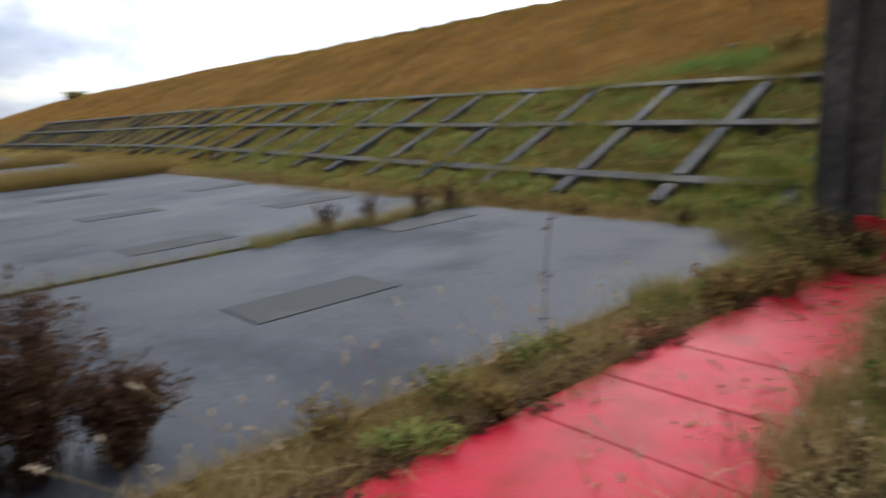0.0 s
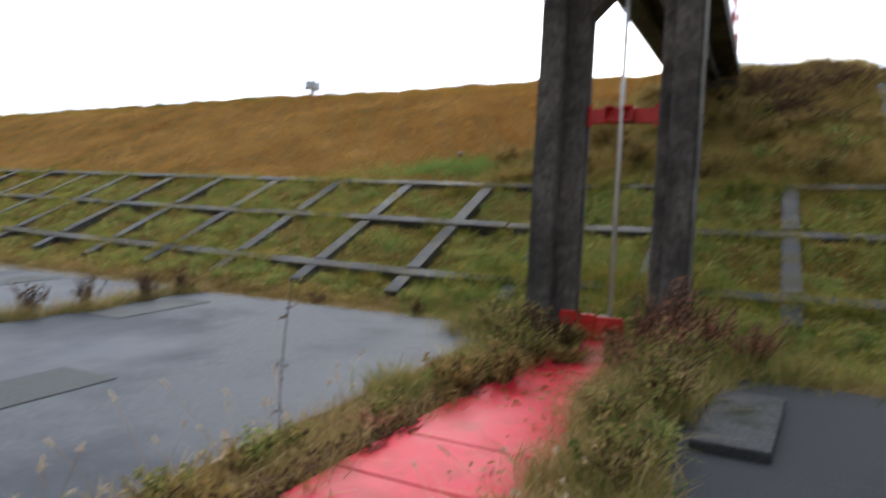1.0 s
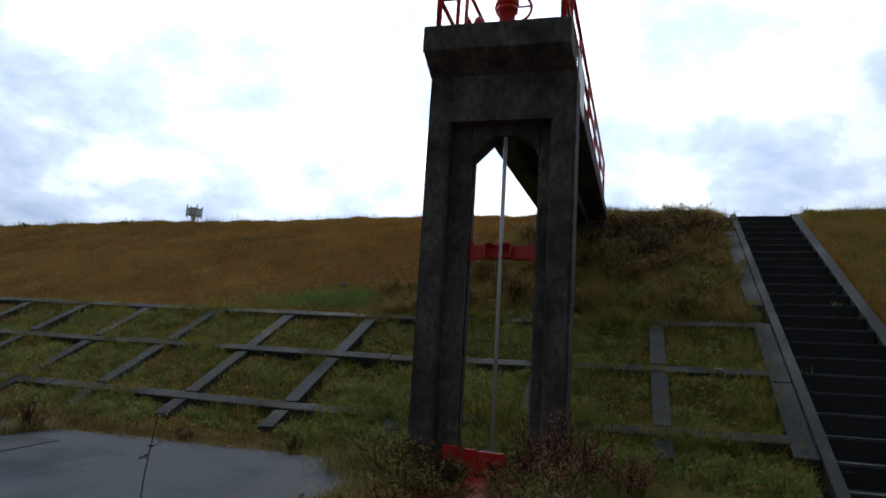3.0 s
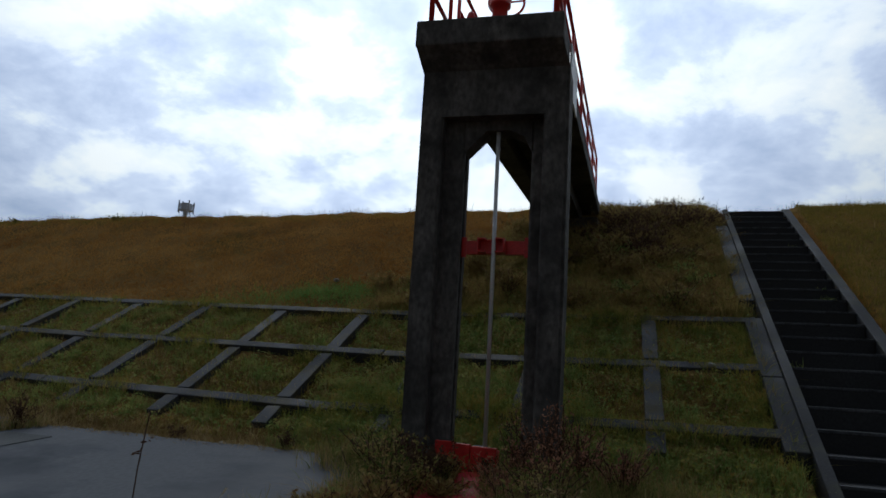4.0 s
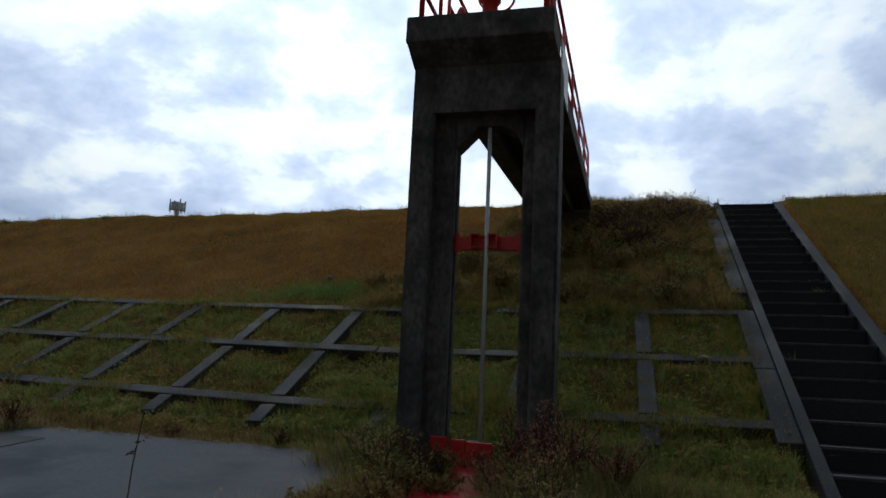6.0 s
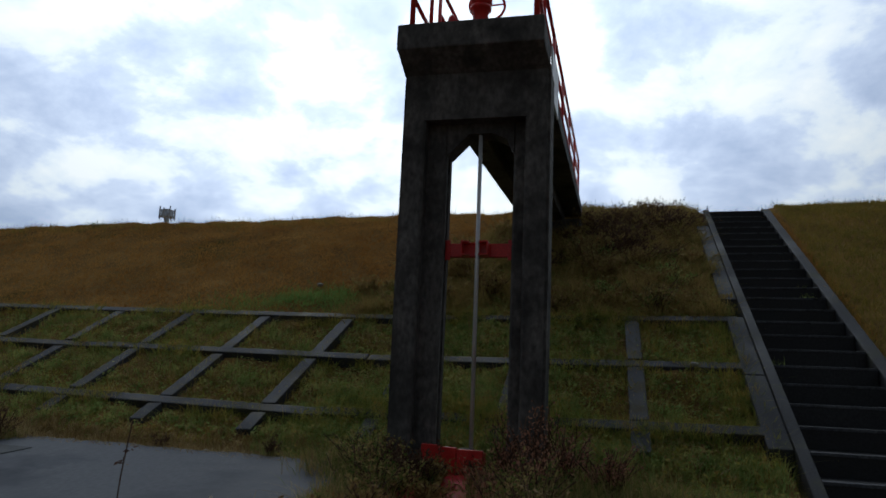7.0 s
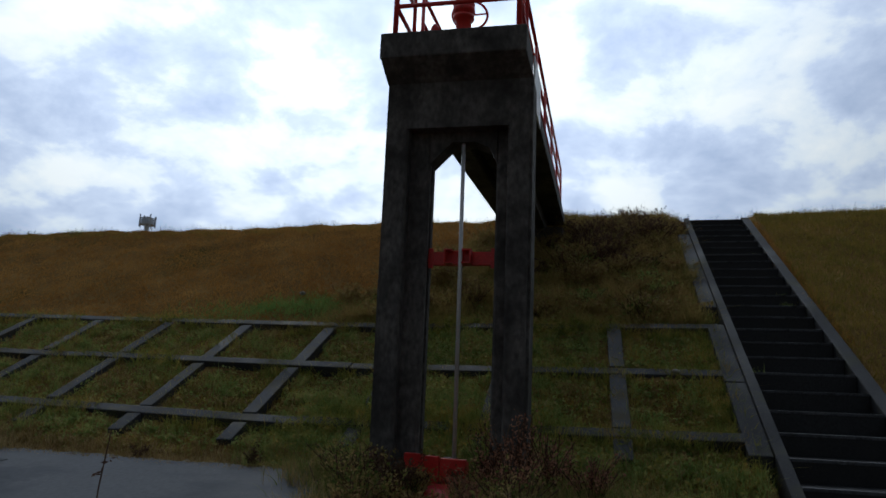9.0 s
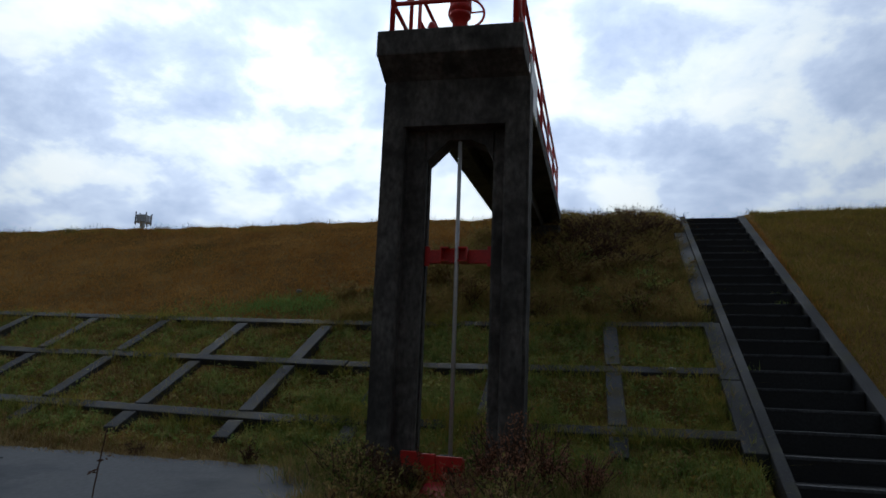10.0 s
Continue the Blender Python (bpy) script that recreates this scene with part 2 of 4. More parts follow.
def prism(bm, low, high):
    """A closed body between two rings of the same number of points."""
    a = [bm.verts.new(p) for p in low]
    b = [bm.verts.new(p) for p in high]
    k = len(a)
    bm.faces.new(a[::-1])
    bm.faces.new(b)
    for i in range(k):
        bm.faces.new((a[i], a[(i + 1) % k], b[(i + 1) % k], b[i]))


def box(x0, x1, y0, y1, z0, z1, bevel=0.0, bm=None):
    bm = bm or bmesh.new()
    prism(bm, [(x0, y0, z0), (x1, y0, z0), (x1, y1, z0), (x0, y1, z0)], [(x0, y0, z1), (x1, y0, z1), (x1, y1, z1), (x0, y1, z1)])
    bmesh.ops.recalc_face_normals(bm, faces=bm.faces)
    if bevel:
        bmesh.ops.bevel(bm, geom=bm.edges[:], offset=bevel, segments=2, profile=0.6, affect="EDGES")
    return bm


def body(low, high, bevel=0.0):
    bm = bmesh.new()
    prism(bm, low, high)
    bmesh.ops.recalc_face_normals(bm, faces=bm.faces)
    if bevel:
        bmesh.ops.bevel(bm, geom=bm.edges[:], offset=bevel, segments=2, profile=0.6, affect="EDGES")
    return bm


def tube(bm, points, r, sides=8):
    """A round bar along points."""
    pts = [Vector(p) for p in points]
    rings = []
    for i, p in enumerate(pts):
        d = (pts[min(i + 1, len(pts) - 1)] - pts[max(i - 1, 0)]).normalized()
        u = d.orthogonal().normalized() if i == 0 else (rings_u - d * rings_u.dot(d)).normalized()
        rings_u = u
        v = d.cross(u)
        rings.append([bm.verts.new(p + r * (math.cos(a) * u + math.sin(a) * v)) for a in (2 * math.pi * k / sides for k in range(sides))])
    for a, b in zip(rings, rings[1:]):
        for k in range(sides):
            bm.faces.new((a[k], a[(k + 1) % sides], b[(k + 1) % sides], b[k])).smooth = True
    bm.faces.new(rings[0][::-1])
    bm.faces.new(rings[-1])
    return bm


def lathe(bm, at, profile, sides=20):
    """A turned body about the vertical through at: rows of (radius, height)."""
    rings = [[bm.verts.new((at[0] + r * math.cos(a), at[1] + r * math.sin(a), at[2] + h)) for a in (2 * math.pi * k / sides for k in range(sides))] for r, h in profile]
    for a, b in zip(rings, rings[1:]):
        for k in range(sides):
            bm.faces.new((a[k], a[(k + 1) % sides], b[(k + 1) % sides], b[k])).smooth = True
    bm.faces.new(rings[0][::-1])
    bm.faces.new(rings[-1])
    return bm


def soup(name, verts, faces3, faces4, material, parent=None):
    """A mesh from arrays: vertices, triangles and quads."""
    me = bpy.data.meshes.new(name)
    me.vertices.add(len(verts))
    me.vertices.foreach_set("co", np.asarray(verts, np.float32).ravel())
    loops = np.concatenate([np.asarray(faces4, np.int32).ravel(), np.asarray(faces3, np.int32).ravel()])
    me.loops.add(len(loops))
    me.loops.foreach_set("vertex_index", loops)
    n4, n3 = len(faces4), len(faces3)
    me.polygons.add(n4 + n3)
    me.polygons.foreach_set("loop_start", np.concatenate([np.arange(n4) * 4, n4 * 4 + np.arange(n3) * 3]).astype(np.int32))
    me.update(calc_edges=True)
    me.materials.append(material)
    ob = new(name, me)
    if parent:
        ob.parent = parent
    return ob


rng = np.random.default_rng(7)


def blades(name, pos, height, width, material, segs=2, lean=0.5, parent=None, up=None):
    """Grass: a tapered, bent blade at each place. height, width: (low, high)."""
    k = len(pos)
    h = rng.uniform(*height, k) * rng.uniform(0.7, 1.1, k)
    w = rng.uniform(*width, k)
    az = rng.uniform(0, 2 * np.pi, k)
    bend = rng.normal(0, lean, k)
    bend = np.abs(bend) + 0.08
    turn = az + rng.normal(0, 0.8, k) + np.pi / 2
    side = np.stack([np.cos(turn), np.sin(turn), 0 * turn], 1)
    out = np.stack([np.cos(az), np.sin(az), 0 * az], 1)
    rows = []
    for s in range(segs + 1):
        f = s / segs
        c = pos + out * (h * bend * f ** 1.6)[:, None]
        c[:, 2] += h * f * (1 - 0.28 * bend.clip(0, 1.6) * f)
        if s < segs:
            ww = (w * 0.5 * (1 - f) ** 0.6)[:, None]
            rows += [c - side * ww, c + side * ww]
        else:
            rows.append(c)
    v = np.stack(rows, 1)
    n = v.shape[1]
    base = np.arange(k)[:, None] * n
    quads = np.concatenate([base + np.array([2 * s, 2 * s + 1, 2 * s + 3, 2 * s + 2]) for s in range(segs - 1)]) if segs > 1 else np.zeros((0, 4), int)
    tris = base + np.array([2 * segs - 2, 2 * segs - 1, 2 * segs])
    return soup(name, v.reshape(-1, 3), tris, quads, material, parent)


# ---------------------------------------------------------------- lie of the land
FALL = 0.095           # the apron rises gently to the foot of the levee
FOOT = 6.0
RISE = 0.5             # one in two
CREST = 5.0


def plane_z(y):
    """The upper face of the slope's concrete lattice."""
    return FALL * FOOT + 0.08 + RISE * (y - FOOT)


def ground_z(x, y):
    x, y = np.asarray(x, float), np.asarray(y, float)
    low = FALL * np.clip(y, -9, None) - 0.05
    up = plane_z(y) - 0.088 - 0.03 * np.sin(x * 1.1 + 0.6 * np.sin(y * 3)) * (y < 9.0) + 0.06 * np.exp(-((y - 6.02) / 0.28) ** 2)
    crest = CREST - 0.012 * np.clip(-36 - x, 0, 60) - 0.10 * np.clip(-66 - x, 0, 20) + 0.06 * np.clip(-1.2 - x, 0, 1) + 0.27 * np.exp(-((x + 2.35) / 0.7) ** 2) + 0.07 * np.exp(-((x + 5.5) / 3.5) ** 2) + 0.05 * np.sin(x * 0.31) + 0.03 * np.sin(x * 0.83 + 1) - 0.30 * np.exp(-((x - 1.08) / 0.72) ** 4)
    down = crest - 0.5 * (y - 19.0)
    t = np.minimum(up, crest)
    # round the shoulder
    t = t - 0.10 * np.exp(-((up - crest) / 0.35) ** 2)
    t = np.minimum(t, down)
    back = np.maximum(t, -0.4)
    land = np.where(y < 12, np.maximum(np.where(y < 8, low, -9), t), back)
    d = x - (1.29 - 0.0454 * (y - 9.83))
    land = land - 0.35 * np.clip((0.62 - np.abs(d + 0.03)) / 0.12, 0, 1) * ((y > 5.2) & (y < 14.35))   # bed of the stairs
    bumps = 0.022 * np.sin(x * 3.1 + 2 * np.sin(y * 1.7)) * np.sin(y * 2.7 + x) + 0.015 * np.sin(x * 7.3 + y * 5.1)
    return land + bumps * np.clip((y - 6.0) * 2, 0, 1) * np.clip((20 - y), 0, 1)


def line(*runs):
    out = [runs[0][0]]
    for a, b, step in runs:
        out += list(np.linspace(a, b, max(1, round((b - a) / step)) + 1)[1:])
    return np.array(out)


gx = line((-1800, -300, 300), (-300, -80, 20), (-80, -32, 3), (-32, 9, 0.2), (9, 40, 2), (40, 300, 20), (300, 1800, 300))
gy = line((-1800, -300, 300), (-300, -20, 20), (-20, -4, 2), (-4, 5, 0.5), (5, 15.6, 0.15), (15.6, 30, 0.6), (30, 80, 10), (80, 300, 44), (300, 1800, 300))
GX, GY = np.meshgrid(gx, gy)
gv = np.stack([GX, GY, ground_z(GX, GY)], -1).reshape(-1, 3)
nx, ny = len(gx), len(gy)
ii = (np.arange(ny - 1)[:, None] * nx + np.arange(nx - 1)[None]).ravel()
ground = soup("ground", gv, np.zeros((0, 3), int), np.stack([ii, ii + 1, ii + 1 + nx, ii + nx], 1), SOIL)
ground.data.polygons.foreach_set("use_smooth", np.ones(len(ground.data.polygons), bool))
tagged(ground, "earth ground and grassy levee bank, brown thatch and soil", "ground", kind="structure")

# wet concrete apron in three slabs, with weedy joints between


def apron(name, x0, x1, y0, y1, material, label, z=0.0, thick=0.12):
    bm = bmesh.new()
    n, random_edge = 26, random.Random(len(name))
    far = [(x0 + (x1 - x0) * k / n, y1 + random_edge.uniform(-0.05, 0.04)) for k in range(n + 1)]
    ring = [(x0, y0), (x1, y0)] + far[::-1]
    prism(bm, [(x, y, FALL * y - thick + z) for x, y in ring], [(x, y, FALL * y + z) for x, y in ring])
    bmesh.ops.recalc_face_normals(bm, faces=bm.faces)
    return tagged(part(name, bm, material), label, "slab", kind="structure")


apron("pavement_slab_a", -6.16, -2.36, -3.0, 5.66, SLAB, "wet grey concrete apron slab at the foot of the levee")
apron("pavement_slab_b", -17.0, -6.30, -6.0, 5.82, SLAB, "wet grey concrete apron slab beyond a weedy joint")
apron("pavement_slab_c", -27.0, -18.6, -6.0, 6.0, SLAB, "wet grey concrete apron slab beyond a weedy joint")
apron("pavement_slab_d", -48.0, -28.0, -6.0, 6.0, SLAB, "wet grey concrete apron slab beyond a weedy joint")
apron("road", -0.66, 9.0, -3.0, 5.0, ASPHALT, "dark wet asphalt beside the red path", z=0.004)


def tilted(x0, x1, y0, y1, z0, z1, bevel=0.0):
    """A block that lies on the falling apron; z counts from its surface."""
    bm = body([(x0, y0, FALL * y0 + z0), (x1, y0, FALL * y0 + z0), (x1, y1, FALL * y1 + z0), (x0, y1, FALL * y1 + z0)],
              [(x0, y0, FALL * y0 + z1), (x1, y0, FALL * y0 + z1), (x1, y1, FALL * y1 + z1), (x0, y1, FALL * y1 + z1)], bevel)
    return bm


for x, y in ((-4.12, 2.36), (-7.17, 2.56), (-10.25, 2.9), (-13.7, 3.1), (-5.78, 4.64), (-8.6, 4.86), (-12.1, 5.1)):
    ob = part("concrete_block", tilted(x - 0.26, x + 0.26, y - 0.53, y + 0.53, -0.05, 0.007, 0.003), PATCH)
    tagged(ob, "dark rectangular concrete block set into the wet apron", "concrete block", "blocks in the apron")

# red painted path: cover slabs laid across a channel
path = empty("red_path", (-1.39, 2.5, FALL * 2.5))
tagged(path, "wet red-painted concrete path of cover slabs", "path", kind="structure")
y = -1.5
while y < 5.2:
    ob = part("cover_slab", tilted(-1.86 + random.uniform(-0.015, 0.015), -0.90 + random.uniform(-0.015, 0.015), y + 0.0015, y + 0.4985 - (0.012 if abs(y - 2.0) < 0.01 else 0), -0.08, 0.012 + random.uniform(-0.003, 0.003), 0.003), REDPATH)
    ob.parent = path
    ob.matrix_parent_inverse = Matrix.Translation(path.location).inverted()
    y += 0.5

# loose concrete lid on the asphalt
tagged(part("paving_block", tilted(-0.56, -0.20, 3.50, 4.46, -0.03, 0.058, 0.018), LID), "weathered grey concrete block lying on the asphalt", "paving block", "blocks on the asphalt")

# ---------------------------------------------------------------- lattice on the slope
lattice = empty("slope_lattice", (-8, 7.7, plane_z(7.7)))
tagged(lattice, "grey concrete lattice frame set into the grassy slope", "slope lattice", kind="structure")


def member(name, a, b, half, lift=0.0):
    """A square beam in the slope between two places (x, y) on it."""
    (xa, ya), (xb, yb) = a, b
    up = Vector((0, -RISE, 1)).normalized()
    pa, pb = Vector((xa, ya, plane_z(ya) + lift)), Vector((xb, yb, plane_z(yb) + lift))
    d = (pb - pa).normalized()
    s = d.cross(up) * half
    low = [pa - s - up * 0.25, pa + s - up * 0.25, pa + s, pa - s]
    ring = [Vector(p) for p in low]
    bm = body(ring, [p + (pb - pa) for p in ring], 0.012)
    ob = part(name, bm, FRAME)
    ob.parent = lattice
    ob.matrix_parent_inverse = Matrix.Translation(lattice.location).inverted()


BEAMS = (6.49, 7.65, 8.81)


def bow(x):
    """The beams follow the levee's slight bend: how far up the slope they lie at x."""
    return 0.036 * np.clip(-4.0 - x, 0, 16) + 0.024 * np.clip(x + 4.0, 0, 6)


def rib_x(x, y):
    """The ribs lean a little along the levee."""
    return x - 0.085 * (y - 7.65)


for yb in BEAMS:
    x = 0.70
    while x > -46:
        step = 4.1 if x > 0 else 3.93
        x1 = max(x - step + 0.008, -46)
        member("beam", (x, yb + float(bow(x))), (x1, yb + float(bow(x1))), 0.074, random.uniform(-0.008, 0.008))
        x -= step
RIBS = [-0.40, -1.62, -2.86] + [-4.1 - 1.31 * k for k in range(32)]
for x in RIBS:
    o = float(bow(x))
    for y0, y1 in ((6.10, BEAMS[0] - 0.087), (BEAMS[0] + 0.087, BEAMS[1] - 0.087), (BEAMS[1] + 0.087, BEAMS[2] - 0.087)):
        member("rib", (rib_x(x, y0), y0 + o), (rib_x(x, y1), y1 + o), 0.082, random.uniform(-0.012, 0.008))

# ---------------------------------------------------------------- stairs
STAIR = pose(1.29, 9.83, 0, 0, 0, 2.6)
stairs = empty("stairs")
stairs.matrix_world = STAIR
tagged(stairs, "worn dark concrete stairs with painted-on lit step edges and side kerbs up the levee", "stairs", kind="structure")
RISER, TREAD, STEPS = 0.1785, 0.357, 24
Y0, Z0 = -4.19, 0.292                       # the lowest riser, in the stairs' own place
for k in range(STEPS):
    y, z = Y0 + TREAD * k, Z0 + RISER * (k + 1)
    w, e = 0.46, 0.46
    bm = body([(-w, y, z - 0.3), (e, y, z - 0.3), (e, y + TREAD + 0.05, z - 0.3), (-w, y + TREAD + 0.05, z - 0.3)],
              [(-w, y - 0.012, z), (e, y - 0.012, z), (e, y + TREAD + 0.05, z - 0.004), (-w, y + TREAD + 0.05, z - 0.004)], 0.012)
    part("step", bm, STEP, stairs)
    # thin pale strip that paints the lit front edge of the tread
    part("nosing", box(-w + 0.004, e - 0.004, y - 0.0165, y + 0.026, z - 0.022, z + 0.0035, 0.004), LIT_EDGE, stairs)


def sloped(x0, x1, y0, y1, z0, z1, bevel):
    """A bar along the stairs' slope; z counts from the line of the step edges."""
    def zz(y):
        return Z0 + RISER + (y - Y0) * RISER / TREAD
    return body([(x0, y0, zz(y0) + z0), (x1, y0, zz(y0) + z0), (x1, y0, zz(y0) + z1), (x0, y0, zz(y0) + z1)],
                [(x0, y1, zz(y1) + z0), (x1, y1, zz(y1) + z0), (x1, y1, zz(y1) + z1), (x0, y1, zz(y1) + z1)], bevel)


YT = Y0 + TREAD * STEPS
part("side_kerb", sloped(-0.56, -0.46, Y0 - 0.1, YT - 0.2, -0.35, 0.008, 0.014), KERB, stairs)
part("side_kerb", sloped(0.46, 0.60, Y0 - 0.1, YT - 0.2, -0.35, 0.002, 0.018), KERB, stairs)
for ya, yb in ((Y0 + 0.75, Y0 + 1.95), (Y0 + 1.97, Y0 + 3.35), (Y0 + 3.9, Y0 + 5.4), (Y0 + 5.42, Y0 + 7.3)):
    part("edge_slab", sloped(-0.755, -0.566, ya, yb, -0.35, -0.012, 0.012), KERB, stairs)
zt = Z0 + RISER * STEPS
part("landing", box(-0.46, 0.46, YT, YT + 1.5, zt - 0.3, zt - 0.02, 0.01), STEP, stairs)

# ---------------------------------------------------------------- sluice tower
tower = empty("sluice_tower", (-1.63, 5.9, 0.5))
tagged(tower, "dark weathered concrete sluice gate tower with two stepped legs", "sluice tower")


def askew(bm):
    """Turns what is built square to its place: the tower stands in line with the bridge."""
    bmesh.ops.rotate(bm, cent=(-1.65, 5.70, 0), matrix=Matrix.Rotation(radians(4.46), 3, "Z"), verts=bm.verts)
    return bm


def tpart(name, bm, material, parent=None, label=""):
    ob = part(name, askew(bm), material, None, label)
    host = parent or tower
    ob.parent = host
    ob.matrix_parent_inverse = Matrix.Translation(tower.location).inverted()
    return ob


XL, XR = -2.308, -0.985          # outer faces
FL, FR = -2.095, -1.20          # front opening
BL, BR = -1.918, -1.312          # rear, narrower opening
YF, YS, YB = 5.70, 5.84, 6.06    # front face, step, back face
ZB, ZF, ZR = 0.15, 3.53, 3.44    # base, soffit of the front beam, soffit of the rear beam
for side, (xo, xf, xb) in (("left", (XL, FL, BL)), ("right", (XR, FR, BR))):
    s = 1 if side == "left" else -1
    ring = [(xo, YF), (xf - 0.02 * s, YF), (xf, YF + 0.02), (xf, YS), (xb - 0.02 * s, YS), (xb, YS + 0.02), (xb, YS + 0.07), (xb - 0.05 * s, YS + 0.07), (xb - 0.05 * s, YS + 0.14), (xb, YS + 0.14), (xb, YB), (xo, YB)]
    bm = body([(x + (0.015 * s if x == xo else 0), y, ZB) for x, y in ring], [(x, y, 2.17) for x, y in ring])
    prism(bm, [(x + 0.002 * s, y + 0.003, 2.1702) for x, y in ring], [(x, y, ZF) for x, y in ring])
    bmesh.ops.recalc_face_normals(bm, faces=bm.faces)
    bmesh.ops.bevel(bm, geom=[ed for ed in bm.edges if abs(ed.verts[0].co.z - ed.verts[1].co.z) > 1 and (abs(ed.verts[0].co.x - xo) < 0.05)], offset=0.025, segments=2, affect="EDGES")
    tpart("leg", bm, TOWER)
bm = box(XL, XR, YF, YB, ZF + 0.0005, 3.96)
bmesh.ops.bevel(bm, geom=[ed for ed in bm.edges if abs(ed.verts[0].co.z - ed.verts[1].co.z) > 0.3], offset=0.025, segments=2, affect="EDGES")
tpart("front_beam", bm, TOWER)
# rear beam with haunched corners, between the legs
H = 0.2
ring = [(BL + 0.001, 0, ZF), (BR - 0.001, 0, ZF), (BR - 0.001, 0, ZR - H), (BR - H * 0.35, 0, ZR - H * 0.3), (BR - H, 0, ZR), (BL + H, 0, ZR), (BL + 0.001, 0, ZR - H)]
tpart("rear_beam", body([(x, YS + 0.002, z) for x, _, z in ring], [(x, YB - 0.004, z) for x, _, z in ring]), TOWER)
# platform, and the splayed corbel under it
CX0, CX1, CY0, CY1 = -2.335, -1.025, 5.47, 6.08
tpart("platform", box(CX0, CX1, CY0, CY1, 4.11, 4.355, 0.02), TOWER)
tpart("corbel", body([(XL, YF, 3.96), (XR, YF, 3.96), (XR, YB, 3.96), (XL, YB, 3.96)],
                     [(CX0 + 0.012, CY0 + 0.012, 4.112), (CX1 - 0.012, CY0 + 0.012, 4.112), (CX1 - 0.012, CY1, 4.112), (CX0 + 0.012, CY1, 4.112)]), TOWER)

# footbridge from the platform to the crest
bridge = empty("footbridge", (-1.63, 6.3, 4.3))
tagged(bridge, "dark concrete footbridge from the tower to the levee crest", "footbridge")


def bpart(name, bm, material, parent=None, label=""):
    ob = part(name, bm, material, None, label)
    ob.parent = parent or bridge
    ob.matrix_parent_inverse = Matrix.Translation(bridge.location).inverted()
    return ob


BY0, BY1 = 6.15, 13.9
SK = -0.078                          # the bridge runs a little askew


def bx(x, y):
    return x + SK * (y - 6.25)


def bz(y):
    return 4.34 + 0.055 * (y - 6.25)


def span(x0, x1, y0, y1, z0, z1, bevel=0.012):
    return body([(bx(x0, y0), y0, bz(y0) + z0), (bx(x1, y0), y0, bz(y0) + z0), (bx(x1, y0), y0, bz(y0) + z1), (bx(x0, y0), y0, bz(y0) + z1)],
                [(bx(x0, y1), y1, bz(y1) + z0), (bx(x1, y1), y1, bz(y1) + z0), (bx(x1, y1), y1, bz(y1) + z1), (bx(x0, y1), y1, bz(y1) + z1)], bevel)


bpart("deck", span(-2.30, -1.12, BY0, BY1, -0.19, 0.0), TOWER)
bpart("girder", span(-2.19, -1.94, BY0 + 0.02, BY1 - 0.3, -0.40, -0.191), TOWER)
bpart("girder", span(-1.66, -1.44, BY0 + 0.02, BY1 - 0.3, -0.40, -0.191), TOWER)
bpart("abutment", body([(bx(-2.33, 13.4), 13.0, 3.3), (bx(-1.09, 13.4), 13.0, 3.3), (bx(-1.09, 13.4), 14.2, 3.3), (bx(-2.33, 13.4), 14.2, 3.3)],
                       [(bx(-2.33, 13.4), 13.0, 4.33), (bx(-1.09, 13.4), 13.0, 4.33), (bx(-1.09, 13.4), 14.2, 4.33), (bx(-2.33, 13.4), 14.2, 4.33)], 0.02), TOWER)

# red railings on the platform
R = 0.021
ZT = 4.355
rail = empty("platform_railing", (-1.65, 5.6, ZT))
tagged(rail, "red painted steel pipe railing round the platform", "railing")


def rpart(name, pts, r=R):
    ob = part(name, askew(tube(bmesh.new(), pts, r)), REDSTEEL)
    ob.parent = rail
    ob.matrix_parent_inverse = Matrix.Translation(rail.location).inverted()


LX, RX, FY = -2.225, -1.105, 5.56
for x in (LX, RX):
    rpart("post", [(x, FY, ZT - 0.004), (x, FY, ZT + 0.98)], 0.026)
for h in (0.30, 0.64, 0.95):
    rpart("rail_bar", [(LX, FY, ZT + h), (RX, FY, ZT + h)])
for x in (LX, RX):
    for h in (0.30, 0.64):
        rpart("rail_bar", [(x, FY, ZT + h), (x, 6.18, ZT + h)])
    rpart("rail_bar", [(x, FY, ZT + 0.95), (x, 6.06, ZT + 0.95), (x, 6.13, ZT + 0.93), (x, 6.17, ZT + 0.88), (x, 6.18, ZT + 0.8), (x, 6.18, ZT - 0.004)])

# railings along the bridge
for name, x in (("bridge_railing", -2.24), ("bridge_railing", -1.19)):
    br = empty(name, (x, 6.5, 4.35))
    tagged(br, "red painted steel pipe railing along the footbridge", "railing", "bridge railings")

    def run(nm, pts, r=R):
        ob = part(nm, tube(bmesh.new(), pts, r), REDSTEEL)
        ob.parent = br
        ob.matrix_parent_inverse = Matrix.Translation(br.location).inverted()
    ys = np.linspace(6.35, 13.6, 6)
    for y in ys:
        run("post", [(bx(x, y), y, bz(y) - 0.01), (bx(x, y), y, bz(y) + 0.9)])
    for h in (0.3, 0.6, 0.9):
        run("rail_bar", [(bx(x, ys[0]), ys[0], bz(ys[0]) + h), (bx(x, ys[-1]), ys[-1], bz(ys[-1]) + h)])
# white board on the bridge's side
board = part("sign_board", body([(bx(-1.05, y), y, z) for y, z in ((6.14, 3.88), (6.84, 3.90), (6.84, 4.38), (6.14, 4.36))],
                                [(bx(-1.065, y), y, z) for y, z in ((6.14, 3.88), (6.84, 3.90), (6.84, 4.38), (6.14, 4.36))]), WHITE)
tagged(board, "plain white board fixed to the footbridge side", "sign board")

